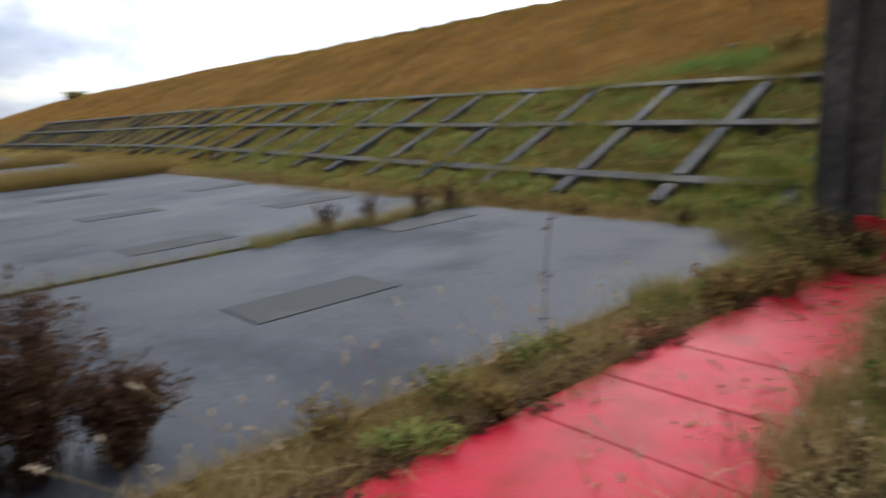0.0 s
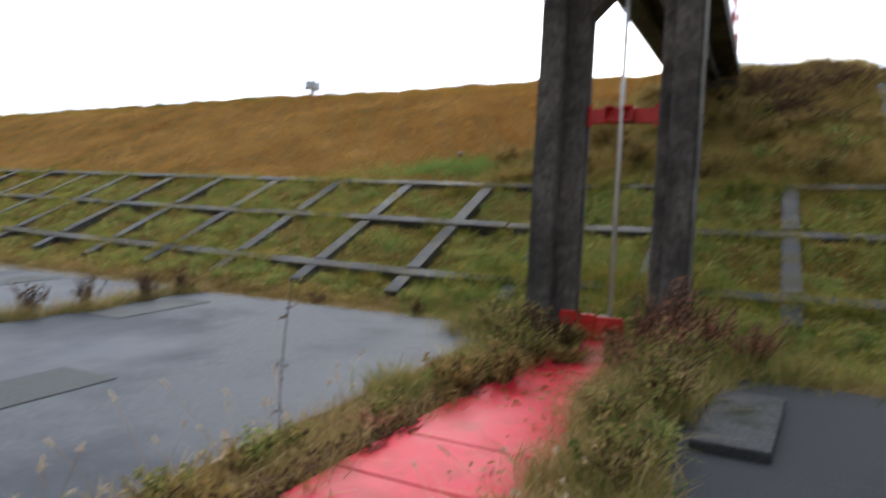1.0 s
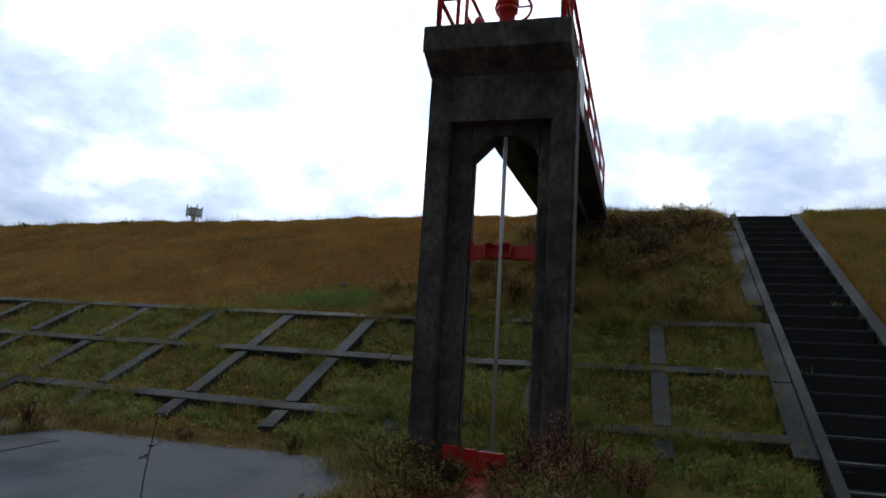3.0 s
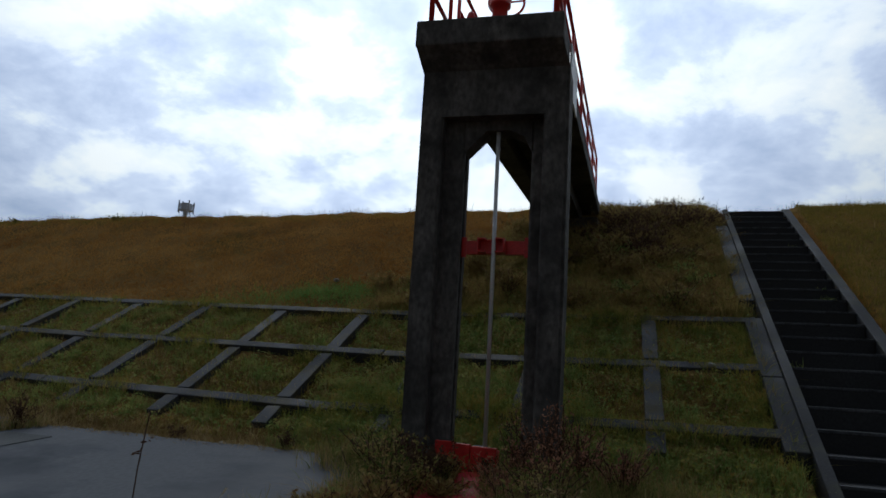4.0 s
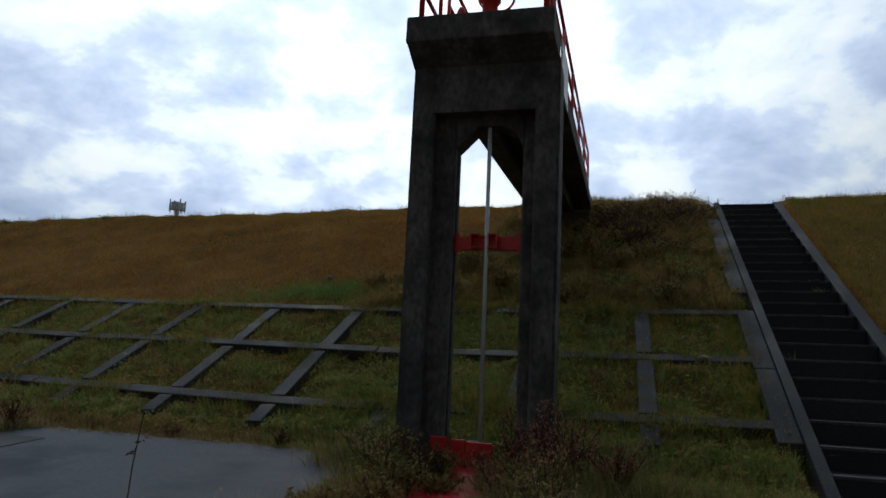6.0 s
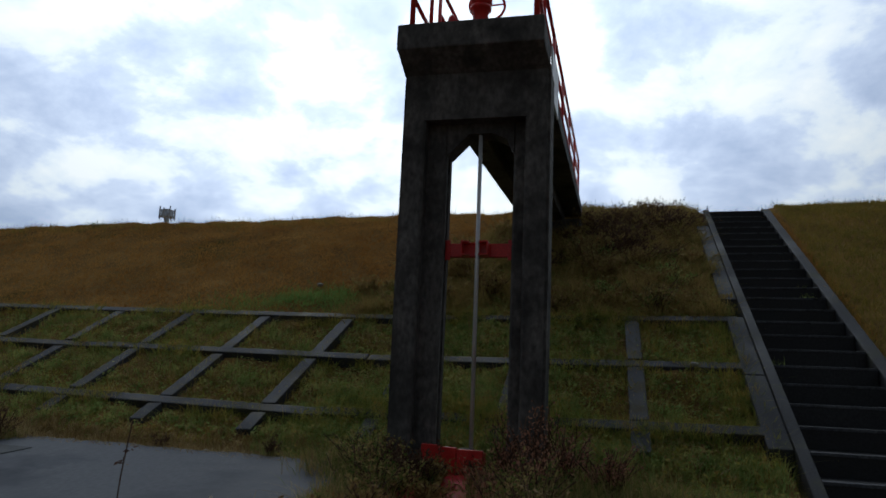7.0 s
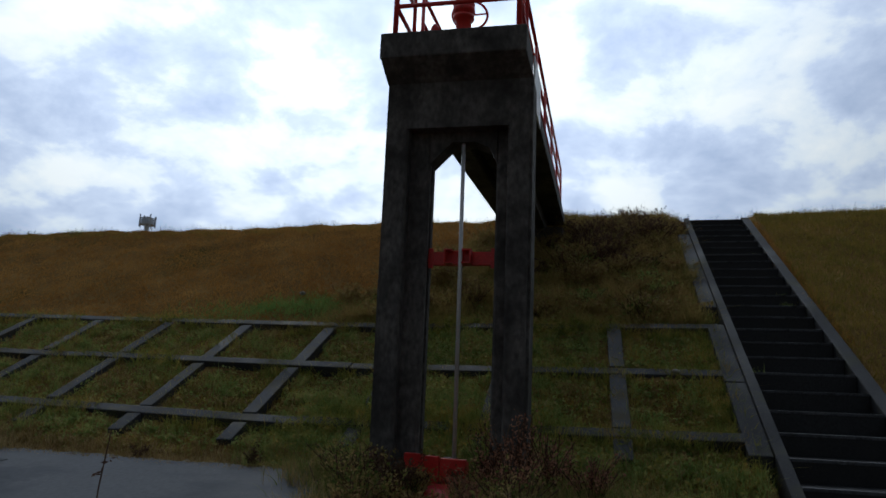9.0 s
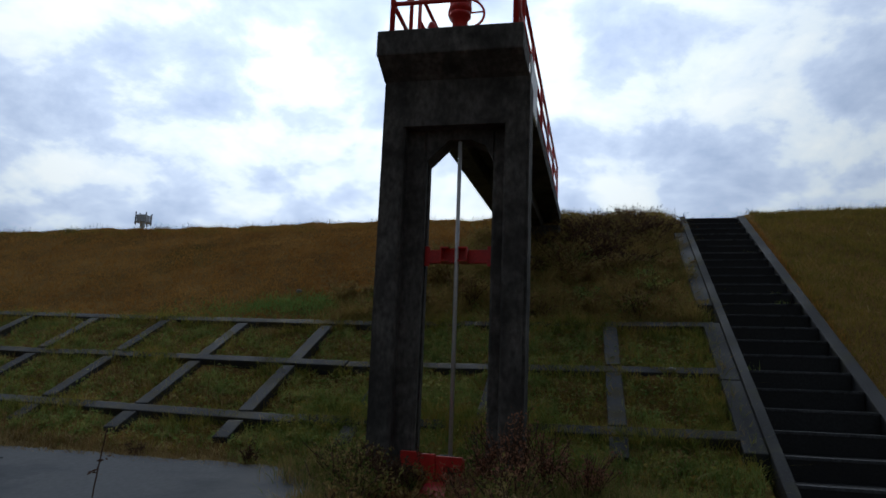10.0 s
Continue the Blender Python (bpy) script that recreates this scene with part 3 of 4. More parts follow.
# hoist on the platform
hoist = empty("gate_hoist", (-1.66, 5.86, ZT))
tagged(hoist, "red painted gate hoist pedestal with a handwheel", "gate hoist")


def hpart(name, bm, label=""):
    ob = part(name, askew(bm), REDSTEEL, None, label)
    ob.parent = hoist
    ob.matrix_parent_inverse = Matrix.Translation(hoist.location).inverted()
    return ob


HX, HY = -1.66, 5.86
hpart("pedestal", lathe(bmesh.new(), (HX, HY, ZT - 0.003), [(0.13, 0), (0.13, 0.03), (0.074, 0.04), (0.072, 0.285), (0.10, 0.295), (0.10, 0.33)]))
hpart("gear_housing", lathe(bmesh.new(), (HX, HY, ZT + 0.3275), [(0.088, 0), (0.088, 0.016), (0.106, 0.026), (0.106, 0.066), (0.094, 0.08), (0.102, 0.092), (0.102, 0.135), (0.07, 0.17), (0.04, 0.19)]))
hpart("stem_cover", lathe(bmesh.new(), (HX, HY, ZT + 0.5172), [(0.036, 0), (0.036, 0.32), (0.02, 0.35)], 14))
wz, wy = ZT + 0.42, HY + 0.15
hpart("handwheel", tube(bmesh.new(), [(HX + 0.03 + 0.165 * math.cos(a), wy + 0.03 * math.cos(a), wz + 0.15 * math.sin(a)) for a in np.linspace(0, 2 * math.pi, 29)], 0.0125, 8))
for a in (0.15, 2.25, 4.35):
    hpart("spoke", tube(bmesh.new(), [(HX + 0.03, wy, wz), (HX + 0.03 + 0.165 * math.cos(a), wy + 0.03 * math.cos(a), wz + 0.15 * math.sin(a))], 0.009, 6))
hpart("wheel_shaft", tube(bmesh.new(), [(HX + 0.03, HY + 0.08, wz), (HX + 0.03, wy + 0.02, wz)], 0.018, 8))
hpart("cover", lathe(bmesh.new(), (-1.87, 5.62, ZT - 0.003), [(0.045, 0), (0.045, 0.05), (0.04, 0.09), (0.026, 0.125), (0.006, 0.14)], 14))

# lifting rod, its guide and the gate
rod = part("lifting_rod", tube(bmesh.new(), [(-1.628, 5.90, 0.55), (-1.642, 5.90, 4.12)], 0.018, 12), STEEL)
tagged(rod, "galvanised steel lifting rod of the sluice gate", "lifting rod")
guide = empty("rod_guide", (-1.64, 5.83, 2.35))
tagged(guide, "red steel cross bar with a rod guide between the legs", "rod guide")


def gpart(name, bm):
    ob = part(name, askew(bm), REDSTEEL)
    ob.parent = guide
    ob.matrix_parent_inverse = Matrix.Translation(guide.location).inverted()


gz = 2.335
gpart("cross_bar", box(-1.918, -1.312, 5.952, 5.962, gz, gz + 0.12, 0.003))
gpart("flange", box(-1.918, -1.312, 5.962, 6.01, gz + 0.112, gz + 0.12, 0.002))
gpart("flange", box(-1.918, -1.312, 5.962, 6.01, gz, gz + 0.008, 0.002))
gpart("end_plate", box(-1.9185, -1.873, 5.942, 5.951, gz - 0.03, gz + 0.15, 0.003))
gpart("end_plate", box(-1.357, -1.3115, 5.942, 5.951, gz - 0.03, gz + 0.15, 0.003))
for z0 in (gz + 0.115, gz + 0.0):
    gpart("bracket_plate", box(-1.76, -1.69, 5.84, 5.951, z0, z0 + 0.012, 0.002))
    gpart("bracket_plate", box(-1.60, -1.52, 5.84, 5.951, z0, z0 + 0.012, 0.002))
    gpart("bracket_plate", box(-1.69, -1.60, 5.928, 5.951, z0, z0 + 0.012, 0.002))
gpart("bracket_side", box(-1.76, -1.748, 5.84, 5.951, gz + 0.0125, gz + 0.1145, 0.002))
gpart("bracket_side", box(-1.532, -1.52, 5.84, 5.951, gz + 0.0125, gz + 0.1145, 0.002))

gate = empty("sluice_gate", (-1.7, 5.7, 0.4))
tagged(gate, "red painted sluice gate at the foot of the tower", "sluice gate")
for i, (x0, x1) in enumerate(((-1.95, -1.80), (-1.79, -1.66), (-1.65, -1.44))):
    ob = part("gate_panel", box(x0, x1, 5.56, 5.60, 0.25, 0.745 - 0.012 * i, 0.004), REDSTEEL, gate)
    ob.matrix_parent_inverse = Matrix.Translation(gate.location).inverted()
ob = part("gate_rail", box(-1.95, -1.44, 5.605, 5.67, 0.60, 0.70, 0.006), REDSTEEL, gate)
ob.matrix_parent_inverse = Matrix.Translation(gate.location).inverted()
ob = part("rod_socket", box(-1.73, -1.60, 5.84, 5.96, 0.3, 0.70, 0.01), TOWER, gate, "dark grimy socket of the rod")
ob.matrix_parent_inverse = Matrix.Translation(gate.location).inverted()

# ---------------------------------------------------------------- far things
mast = empty("antenna_mast", (-69, 82, -0.4))
tagged(mast, "distant grey steel antenna mast behind the levee", "antenna mast")


def mpart(name, bm):
    ob = part(name, bm, GREYSTEEL)
    ob.parent = mast
    ob.matrix_parent_inverse = Matrix.Translation(mast.location).inverted()


mx, my, mz = -69.0, 82.0, 22.5
mpart("pole", tube(bmesh.new(), [(mx, my, -0.4), (mx, my, mz + 1.2)], 0.3, 12))
mpart("deck", lathe(bmesh.new(), (mx, my, mz), [(0.98, 0.0), (0.98, 0.12), (0.94, 0.14)], 16))
mpart("cabin", box(mx - 0.6, mx + 0.6, my - 0.6, my + 0.6, mz + 0.141, mz + 1.0, 0.05))
mpart("guard_bar", tube(bmesh.new(), [(mx + 1.08 * math.cos(a), my + 1.08 * math.sin(a), mz + 0.9) for a in np.linspace(0, 2 * math.pi, 21)], 0.06, 6))
for k in range(8):
    a = 2 * math.pi * k / 8 + 0.2
    mpart("antenna", box(mx + 1.08 * math.cos(a) - 0.07, mx + 1.08 * math.cos(a) + 0.07, my + 1.08 * math.sin(a) - 0.07, my + 1.08 * math.sin(a) + 0.07, mz - 0.3, mz + 1.15 + 0.3 * (k % 2), 0.02))
    mpart("bracket", tube(bmesh.new(), [(mx, my, mz + 0.06), (mx + 1.08 * math.cos(a), my + 1.08 * math.sin(a), mz + 0.06)], 0.05, 6))

# low dark wood along the far end of the plain
n = 260
a = np.linspace(radians(60), radians(125), n)
dist = 620.0
hh = 16 + 7 * np.sin(a * 37) * np.sin(a * 91 + 1) + rng.uniform(0, 5, n)
wx_, wy_ = -dist * np.sin(a), dist * np.cos(a)
wv = np.concatenate([np.stack([wx_, wy_, np.full(n, -3.0)], 1), np.stack([wx_, wy_, hh], 1), np.stack([wx_ * 1.06, wy_ * 1.06, hh * 0.8], 1), np.stack([wx_ * 1.06, wy_ * 1.06, np.full(n, -3.0)], 1)])
q = np.concatenate([np.stack([np.arange(n - 1), np.arange(1, n), np.arange(1, n) + n, np.arange(n - 1) + n], 1) + n * s for s in range(3)])
tagged(soup("backdrop_wood", wv, np.zeros((0, 3), int), q, FARWOOD), "far dark line of trees on the horizon", "far wood", kind="structure")

# ---------------------------------------------------------------- grass and weeds
def strew(x0, x1, y0, y1, count, keep=None, dip=0.02):
    """Places on the ground in a stretch of the plan."""
    p = np.stack([rng.uniform(x0, x1, count), rng.uniform(y0, y1, count)], 1)
    if keep is not None:
        p = p[keep(p[:, 0], p[:, 1])]
    return np.column_stack([p, ground_z(p[:, 0], p[:, 1]) - dip])


def thin_out(x_near, x_far, near, y0, y1, count, keep=None, dip=0.02):
    """Places that thin out towards the far end: x from x_near down to x_far; near: the distance that the near end counts as."""
    u = rng.uniform(0, 1, count)
    x = x_near + near - near * ((x_near - x_far + near) / near) ** u
    p = np.stack([x, rng.uniform(y0, y1, count)], 1)
    if keep is not None:
        p = p[keep(p[:, 0], p[:, 1])]
    return np.column_stack([p, ground_z(p[:, 0], p[:, 1]) - dip])


def clusters(x0, x1, y0, y1, count, each, spread, keep=None):
    """Tussocks: groups of places round scattered centres."""
    c = np.stack([rng.uniform(x0, x1, count), rng.uniform(y0, y1, count)], 1)
    if keep is not None:
        c = c[keep(c[:, 0], c[:, 1])]
    p = np.repeat(c, each, 0)
    p = p + rng.normal(0, 1, p.shape) * np.repeat(rng.uniform(0.4, 1.2, len(c)) * spread, each)[:, None]
    return np.column_stack([p, ground_z(p[:, 0], p[:, 1]) - 0.02])


def clumped(x, y, scale=1.0):
    """A patchy value, about -1 to 1, over the plan."""
    return (np.sin(x * 2.3 * scale + 1.7 * np.sin(y * 1.9 * scale)) + np.sin(y * 3.1 * scale + 2.1 * np.sin(x * 1.3 * scale + 0.5))) / 2


def stair_x(y):
    return 1.29 - 0.0454 * (y - 9.83)


def off_stairs(x, y):
    d = x - stair_x(y)
    return (d < -0.57) | (d > 0.59) | ((d > 0.48) & (y > 8.9) & (rng.uniform(0, 1, len(x)) < 0.7)) | (y > 14.2)


def off_strip(x, y):
    d = x - stair_x(y)
    return ((d < -0.57) & ((d < -0.78) | (rng.uniform(0, 1, len(x)) < 0.12))) | (d > 0.64)


def grass(name, pieces, height, width, material, label, lean=0.5, segs=2):
    pos = np.concatenate(pieces)
    return tagged(blades(name, pos, height, width, material, segs, lean), label, "grass", kind="stuff")


def on_lattice(x, y):
    """True over the lattice's beams and ribs."""
    hit = np.zeros(len(x), bool)
    v = y - bow(x)
    for b in BEAMS:
        hit |= np.abs(v - b) < 0.12
    for r in RIBS:
        hit |= (np.abs(x - rib_x(r, v)) < 0.11) & (v < 8.9)
    return hit & (rng.uniform(0, 1, len(x)) > 0.05)


def green_side(x, y):
    """Chance of green grass instead of dry on the upper slope, near the tower."""
    return np.exp(-(((x + 4.9) / 1.4) ** 2 + ((y - 9.5 - 0.12 * np.sin(x * 2.1)) / 0.38) ** 2))


def upper_dry(x, y):
    return (rng.uniform(0, 1, len(x)) > 0.8 * green_side(x, y)) & off_strip(x, y)


grass("dry_grass", [thin_out(-2.6, -75, 5.0, 9.0, 15.6, 330000, upper_dry)],
      (0.035, 0.085), (0.010, 0.024), DRY, "short dry orange-brown grass on the upper levee slope", 1.1)
grass("vivid_grass", [strew(-7.5, -2.6, 8.9, 10.6, 30000, lambda x, y: rng.uniform(0, 1, len(x)) < green_side(x, y))],
      (0.06, 0.15), (0.007, 0.014), VIVID, "patch of vivid green grass at the edge of the dry slope", 0.9)
grass("fresh_grass", [strew(-3.5, -0.9, 5.7, 7.1, 15000), clusters(-3.7, -0.9, 5.7, 7.2, 110, 70, 0.06), strew(-1.2, 0.8, 5.2, 6.25, 8000), strew(-3.2, -0.9, 7.0, 8.6, 5000, lambda x, y: ~on_lattice(x, y))],
      (0.06, 0.17), (0.006, 0.013), LUSH, "fresh green grass patches on the slope", 0.9)
cell = lambda x, y: ~on_lattice(x, y) & off_strip(x, y)
grass("green_grass", [thin_out(0.8, -48, 5.0, 5.9, 9.1, 190000, cell)],
      (0.04, 0.10), (0.007, 0.015), GREEN, "mossy green and brown grass in the lattice cells", 1.2)
grass("bank_grass", [strew(-4.8, 0.9, 8.8, 15.2, 80000, lambda x, y: off_strip(x, y) & (x > -4.7 + 0.38 * (y - 9) + 0.3 * clumped(x, y, 2.0)))],
      (0.08, 0.26), (0.006, 0.013), BANK, "rough mixed grass on the bank under the footbridge", 0.8)
grass("olive_grass", [strew(1.9, 7.5, 6.0, 15.4, 110000, off_stairs), strew(7.5, 20, 6.0, 15.4, 40000)],
      (0.05, 0.14), (0.006, 0.013), OLIVE, "short olive grass on the slope beside the stairs", 0.7)
grass("stair_edge_grass", [strew(1.55, 2.2, 8.6, 14.0, 9000, lambda x, y: (x - stair_x(y) > 0.47) & (x - stair_x(y) < 0.72))],
      (0.05, 0.13), (0.006, 0.013), DRY, "dry orange grass hanging over the stairs' side kerb", 1.0)
grass("moss_grass", [strew(-10.5, -0.8, 6.7, 8.8, 60000, lambda x, y: ~on_lattice(x, y) & (clumped(x, y, 1.1) + 0.5 * clumped(x + 3, y, 3.7) > 0.26)), strew(-20, -10.5, 6.7, 8.8, 26000, lambda x, y: ~on_lattice(x, y) & (clumped(x, y, 1.1) > 0.45))],
      (0.03, 0.08), (0.006, 0.012), MOSS, "low yellow-green moss and grass in the lattice cells", 0.9)
spill = lambda x, y: (clumped(x, y, 1.7) + 0.4 * clumped(x, y, 6.0) > np.where(y > 8.7, -0.3, np.where(x > -2.5, -0.25, 0.0))) & off_strip(x, y)
pos = np.concatenate([strew(-30, 0.7, b - 0.16, b + 0.5, 60000, lambda x, y: (np.abs(y - bow(x) - b + 0.02) < 0.14) & spill(x, y)) for b in BEAMS] + [strew(-3.3, -0.6, 6.45, 6.8, 4000), strew(-0.6, 0.7, 6.45, 6.75, 2200, spill)] + [strew(r - 0.25, r + 0.25, 6.1, 8.9, 1000, spill) for r in RIBS[:16]] + [strew(-3.4, 0.7, 8.7, 9.1, 5000, spill), strew(0.3, 0.9, 6.2, 9.3, 2600), strew(0.45, 0.95, 6.4, 13.5, 6500, lambda x, y: clumped(x, y, 2.6) > 0.1)])
tagged(blades("spill_grass", pos, (0.12, 0.24), (0.006, 0.012), GREEN, 2, 0.9), "grass spilling over the lattice beams", "grass", kind="stuff")
flecks = [clusters(-4.4, 0.5, 8.9, 14.4, 260, 12, 0.06), clusters(-12, 0.5, 5.9, 8.9, 800, 12, 0.07), clusters(2.0, 7.0, 6.0, 14.4, 160, 10, 0.07)]
grass("dead_straw", flecks, (0.08, 0.20), (0.005, 0.010), STRAW, "pale dead straw lying in the grass", 1.6)
bank = lambda x, y: off_strip(x, y) & (x > -4.6 + 0.38 * (y - 9)) & ~((np.abs(x + 1.63 + 0.09 * (y - 6.2)) < 0.8) & (y > 12.8))
grass("bank_tussocks", [clusters(-4.6, 0.5, 9.0, 14.6, 230, 120, 0.07, bank)], (0.16, 0.40), (0.005, 0.012), BANK, "shaggy tussocks of brown and olive grass on the bank", 0.9, 3)
grass("bank_straw", [clusters(-4.6, 0.5, 9.0, 14.6, 90, 70, 0.09, bank)], (0.16, 0.38), (0.004, 0.009), DUN, "withered stalks among the bank grass", 0.8, 3)
inside = lambda x, y: ~on_lattice(x, y) & off_strip(x, y)
grass("cell_tussocks", [clusters(-14, 0.5, 6.0, 8.8, 420, 60, 0.06, inside)], (0.08, 0.22), (0.005, 0.011), LUSH, "green tussocks in the lattice cells", 0.9)
grass("cell_withered_grass", [clusters(-20, 0.5, 6.0, 8.9, 420, 55, 0.07, inside)], (0.06, 0.18), (0.005, 0.011), DUN, "withered brown tufts in the lattice cells", 0.9)
grass("foot_tussocks", [clusters(-12, -2.2, 5.62, 6.0, 150, 60, 0.06), clusters(-0.6, 1.4, 5.0, 5.7, 60, 60, 0.06)], (0.06, 0.17), (0.005, 0.011), DUN, "dry brown tufts along the slab's edge", 1.0)
fringe = [strew(-12, -2.2, 5.52, 5.98, 15000), strew(-17, -12, 5.7, 6.1, 6000), strew(-46, -17, 5.8, 6.4, 12000), strew(-0.6, 1.2, 4.9, 5.6, 6000)]
grass("straw_fringe", fringe, (0.05, 0.16), (0.005, 0.011), STRAW, "dry straw along the foot of the levee", 1.0)
tagged(blades("tussock_grass", np.concatenate([strew(-70, -2.6, 9.2, 14.8, 9000, lambda x, y: clumped(x * 0.5, y, 1.9) + 0.6 * clumped(x, y, 5.0) > 0.95)]), (0.05, 0.11), (0.008, 0.016), DRY, 2, 1.1), "pale tussocks in the dry grass", "grass", kind="stuff")
grass("crest_grass", [strew(-30, 8, 13.9, 15.2, 16000, lambda x, y: off_stairs(x, y) & (clumped(x, y, 2.1) > -0.2))],
      (0.10, 0.26), (0.004, 0.009), OLIVE, "thin longer grass along the levee crest", 0.5)



def leaves(name, pos, size, material, label, lift=0.07):
    """Small leaves of creeping weeds, at every angle, low over the given places."""
    k = len(pos)
    c = pos + np.column_stack([rng.normal(0, 0.01, k), rng.normal(0, 0.01, k), 0.02 + rng.uniform(0, 1, k) ** 1.5 * lift])
    d1 = rng.normal(0, 1, (k, 3)) * (1, 1, 0.55)
    d1 /= np.linalg.norm(d1, axis=1)[:, None]
    d2 = np.cross(d1, rng.normal(0, 1, (k, 3)) * (0.6, 0.6, 1.2))
    d2 /= np.linalg.norm(d2, axis=1)[:, None]
    s = rng.uniform(*size, (k, 1))
    v = np.stack([c - d1 * s * 0.5, c + d2 * s * 0.27, c + d1 * s * 0.5, c - d2 * s * 0.27], 1).reshape(-1, 3)
    return tagged(soup(name, v, np.zeros((0, 3), int), np.arange(k)[:, None] * 4 + np.arange(4), material), label, "weeds", kind="stuff")


leaves("cell_leaves", np.concatenate([clusters(-16, 0.5, 6.0, 8.9, 1500, 26, 0.09, inside), clusters(-4, 0.5, 6.0, 8.9, 500, 30, 0.08, inside)]), (0.02, 0.055), LUSH, "low green leaves of creeping weeds in the lattice cells")
leaves("cell_dead_leaves", clusters(-16, 0.5, 5.9, 8.9, 1300, 26, 0.10, inside), (0.02, 0.055), DUN, "withered brown leaves in the lattice cells")
leaves("bank_leaves", clusters(-4.4, 0.5, 8.9, 14.4, 700, 30, 0.10, bank), (0.03, 0.07), DUN, "brown leaves of withered weeds on the bank", 0.14)
leaves("bank_green_leaves", clusters(-4.2, 0.5, 8.9, 13.0, 420, 28, 0.09, bank), (0.03, 0.07), LUSH, "green leaves of low weeds on the bank", 0.10)
leaves("foot_leaves", np.concatenate([clusters(-3.6, -0.9, 5.7, 7.0, 260, 30, 0.07), clusters(-1.0, 0.8, 5.2, 6.4, 130, 24, 0.09)]), (0.015, 0.045), GREEN, "low green weed leaves round the tower's foot", 0.12)

# weeds in the joints of the apron and along the path


def on_apron(x0, x1, y0, y1, count, keep=None):
    p = np.stack([rng.uniform(x0, x1, count), rng.uniform(y0, y1, count)], 1)
    if keep is not None:
        p = p[keep(p[:, 0], p[:, 1])]
    return np.column_stack([p, FALL * p[:, 1] - 0.02])


def joint_weeds(name, pos, height, material, label, lean=0.6, width=(0.004, 0.009), segs=3):
    return tagged(blades(name, pos, height, width, material, segs, lean), label, "weeds", kind="stuff")


def gauss(cx, cy, sx, sy, count):
    p = np.stack([rng.normal(cx, sx, count), rng.normal(cy, sy, count)], 1)
    return np.column_stack([p, FALL * p[:, 1] - 0.02])


tight = lambda c, w: (lambda x, y: np.abs(x - c + 0.08 * np.sin(y * 4)) < w * (0.55 + 0.45 * np.sin(y * 5.3 + 1) ** 2))
joint_weeds("joint_grass", np.concatenate([on_apron(-6.5, -5.95, 2.9, 5.7, 3800, tight(-6.23, 0.2)), on_apron(-6.35, -6.1, -1, 3.0, 700)]), (0.06, 0.2), MIXED, "brown grass growing in the apron joint")
joint_weeds("joint_grass", np.concatenate([on_apron(-18.7, -16.9, -1, 6.2, 16000), on_apron(-28.2, -26.8, -1, 6.4, 9000)]), (0.2, 0.55), DUN, "olive weeds in a wide joint of the apron", width=(0.008, 0.018))
joint_weeds("joint_straw", on_apron(-6.5, -5.95, 3.6, 5.7, 1500, tight(-6.2, 0.2)), (0.08, 0.3), STRAW, "dry straw in the apron joint")
edge_l = lambda x, y: (x < -1.80 + 0.07 * np.sin(y * 6) + 0.10 * np.clip(y - 4.0, 0, 2)) & (x > -2.36)
joint_weeds("path_edge_grass", on_apron(-2.45, -1.7, 0.2, 5.5, 9500, edge_l), (0.04, 0.14), DUN, "brown and green grass along the red path", 1.0)
joint_weeds("path_edge_straw", on_apron(-2.4, -1.85, 0.3, 4.6, 3600, edge_l), (0.07, 0.20), STRAW, "dry straw along the red path", 0.8)
edge_r = lambda x, y: (x > -0.94 - 0.06 * np.sin(y * 5 + 1) - 0.17 * np.clip(y - 2.4, 0, 3)) & (x < -0.60 + 0.12 * np.sin(y * 3))
joint_weeds("path_side_grass", on_apron(-1.5, -0.4, 1.6, 5.5, 11000, edge_r), (0.08, 0.26), MIXED, "mixed grass between the red path and the asphalt", 0.8)
joint_weeds("path_side_straw", on_apron(-1.3, -0.5, 1.4, 4.6, 5200, edge_r), (0.10, 0.28), STRAW, "pale straw between the red path and the asphalt", 0.9)

ragged = lambda x, y: x < -1.83 + 0.05 * np.sin(y * 7) + 0.03 * np.sin(y * 19)
leaves("path_edge_leaves", on_apron(-2.0, -1.74, 0.8, 4.7, 4200, ragged), (0.02, 0.05), BROWN, "dark withered leaves along the edge of the red path", 0.05)
leaves("path_litter", np.concatenate([on_apron(-1.35, -0.92, 2.2, 5.1, 420), on_apron(-1.8, -1.2, 3.6, 5.2, 260)]) + (0, 0, 0.014), (0.015, 0.045), DUN, "fallen brown leaves on the red path", 0.012)

tufts = np.concatenate([gauss(x, y, s, s, n) for x, y, s, n in ((-2.05, 4.7, 0.13, 900), (-2.25, 5.2, 0.14, 900), (-1.95, 4.15, 0.10, 600), (-2.2, 3.5, 0.10, 500), (-1.85, 5.1, 0.10, 500), (-2.6, 5.4, 0.15, 700),
                                                                  (-0.9, 4.5, 0.12, 900), (-0.82, 3.9, 0.11, 800), (-0.88, 3.3, 0.10, 600), (-0.75, 2.8, 0.10, 500), (-1.1, 5.0, 0.14, 700), (-0.6, 5.2, 0.16, 700), (-0.2, 5.2, 0.18, 600))])
joint_weeds("path_tufts", tufts, (0.12, 0.30), MIXED, "long tufts of green and brown grass at the path", 0.7, (0.004, 0.010), 4)
tufts = np.concatenate([gauss(x, y, s, s, n) for x, y, s, n in ((-2.1, 4.4, 0.16, 250), (-2.3, 5.3, 0.14, 200), (-0.95, 3.5, 0.14, 260), (-0.98, 2.9, 0.10, 240), (-0.9, 2.3, 0.10, 240), (-1.0, 4.2, 0.12, 200))])
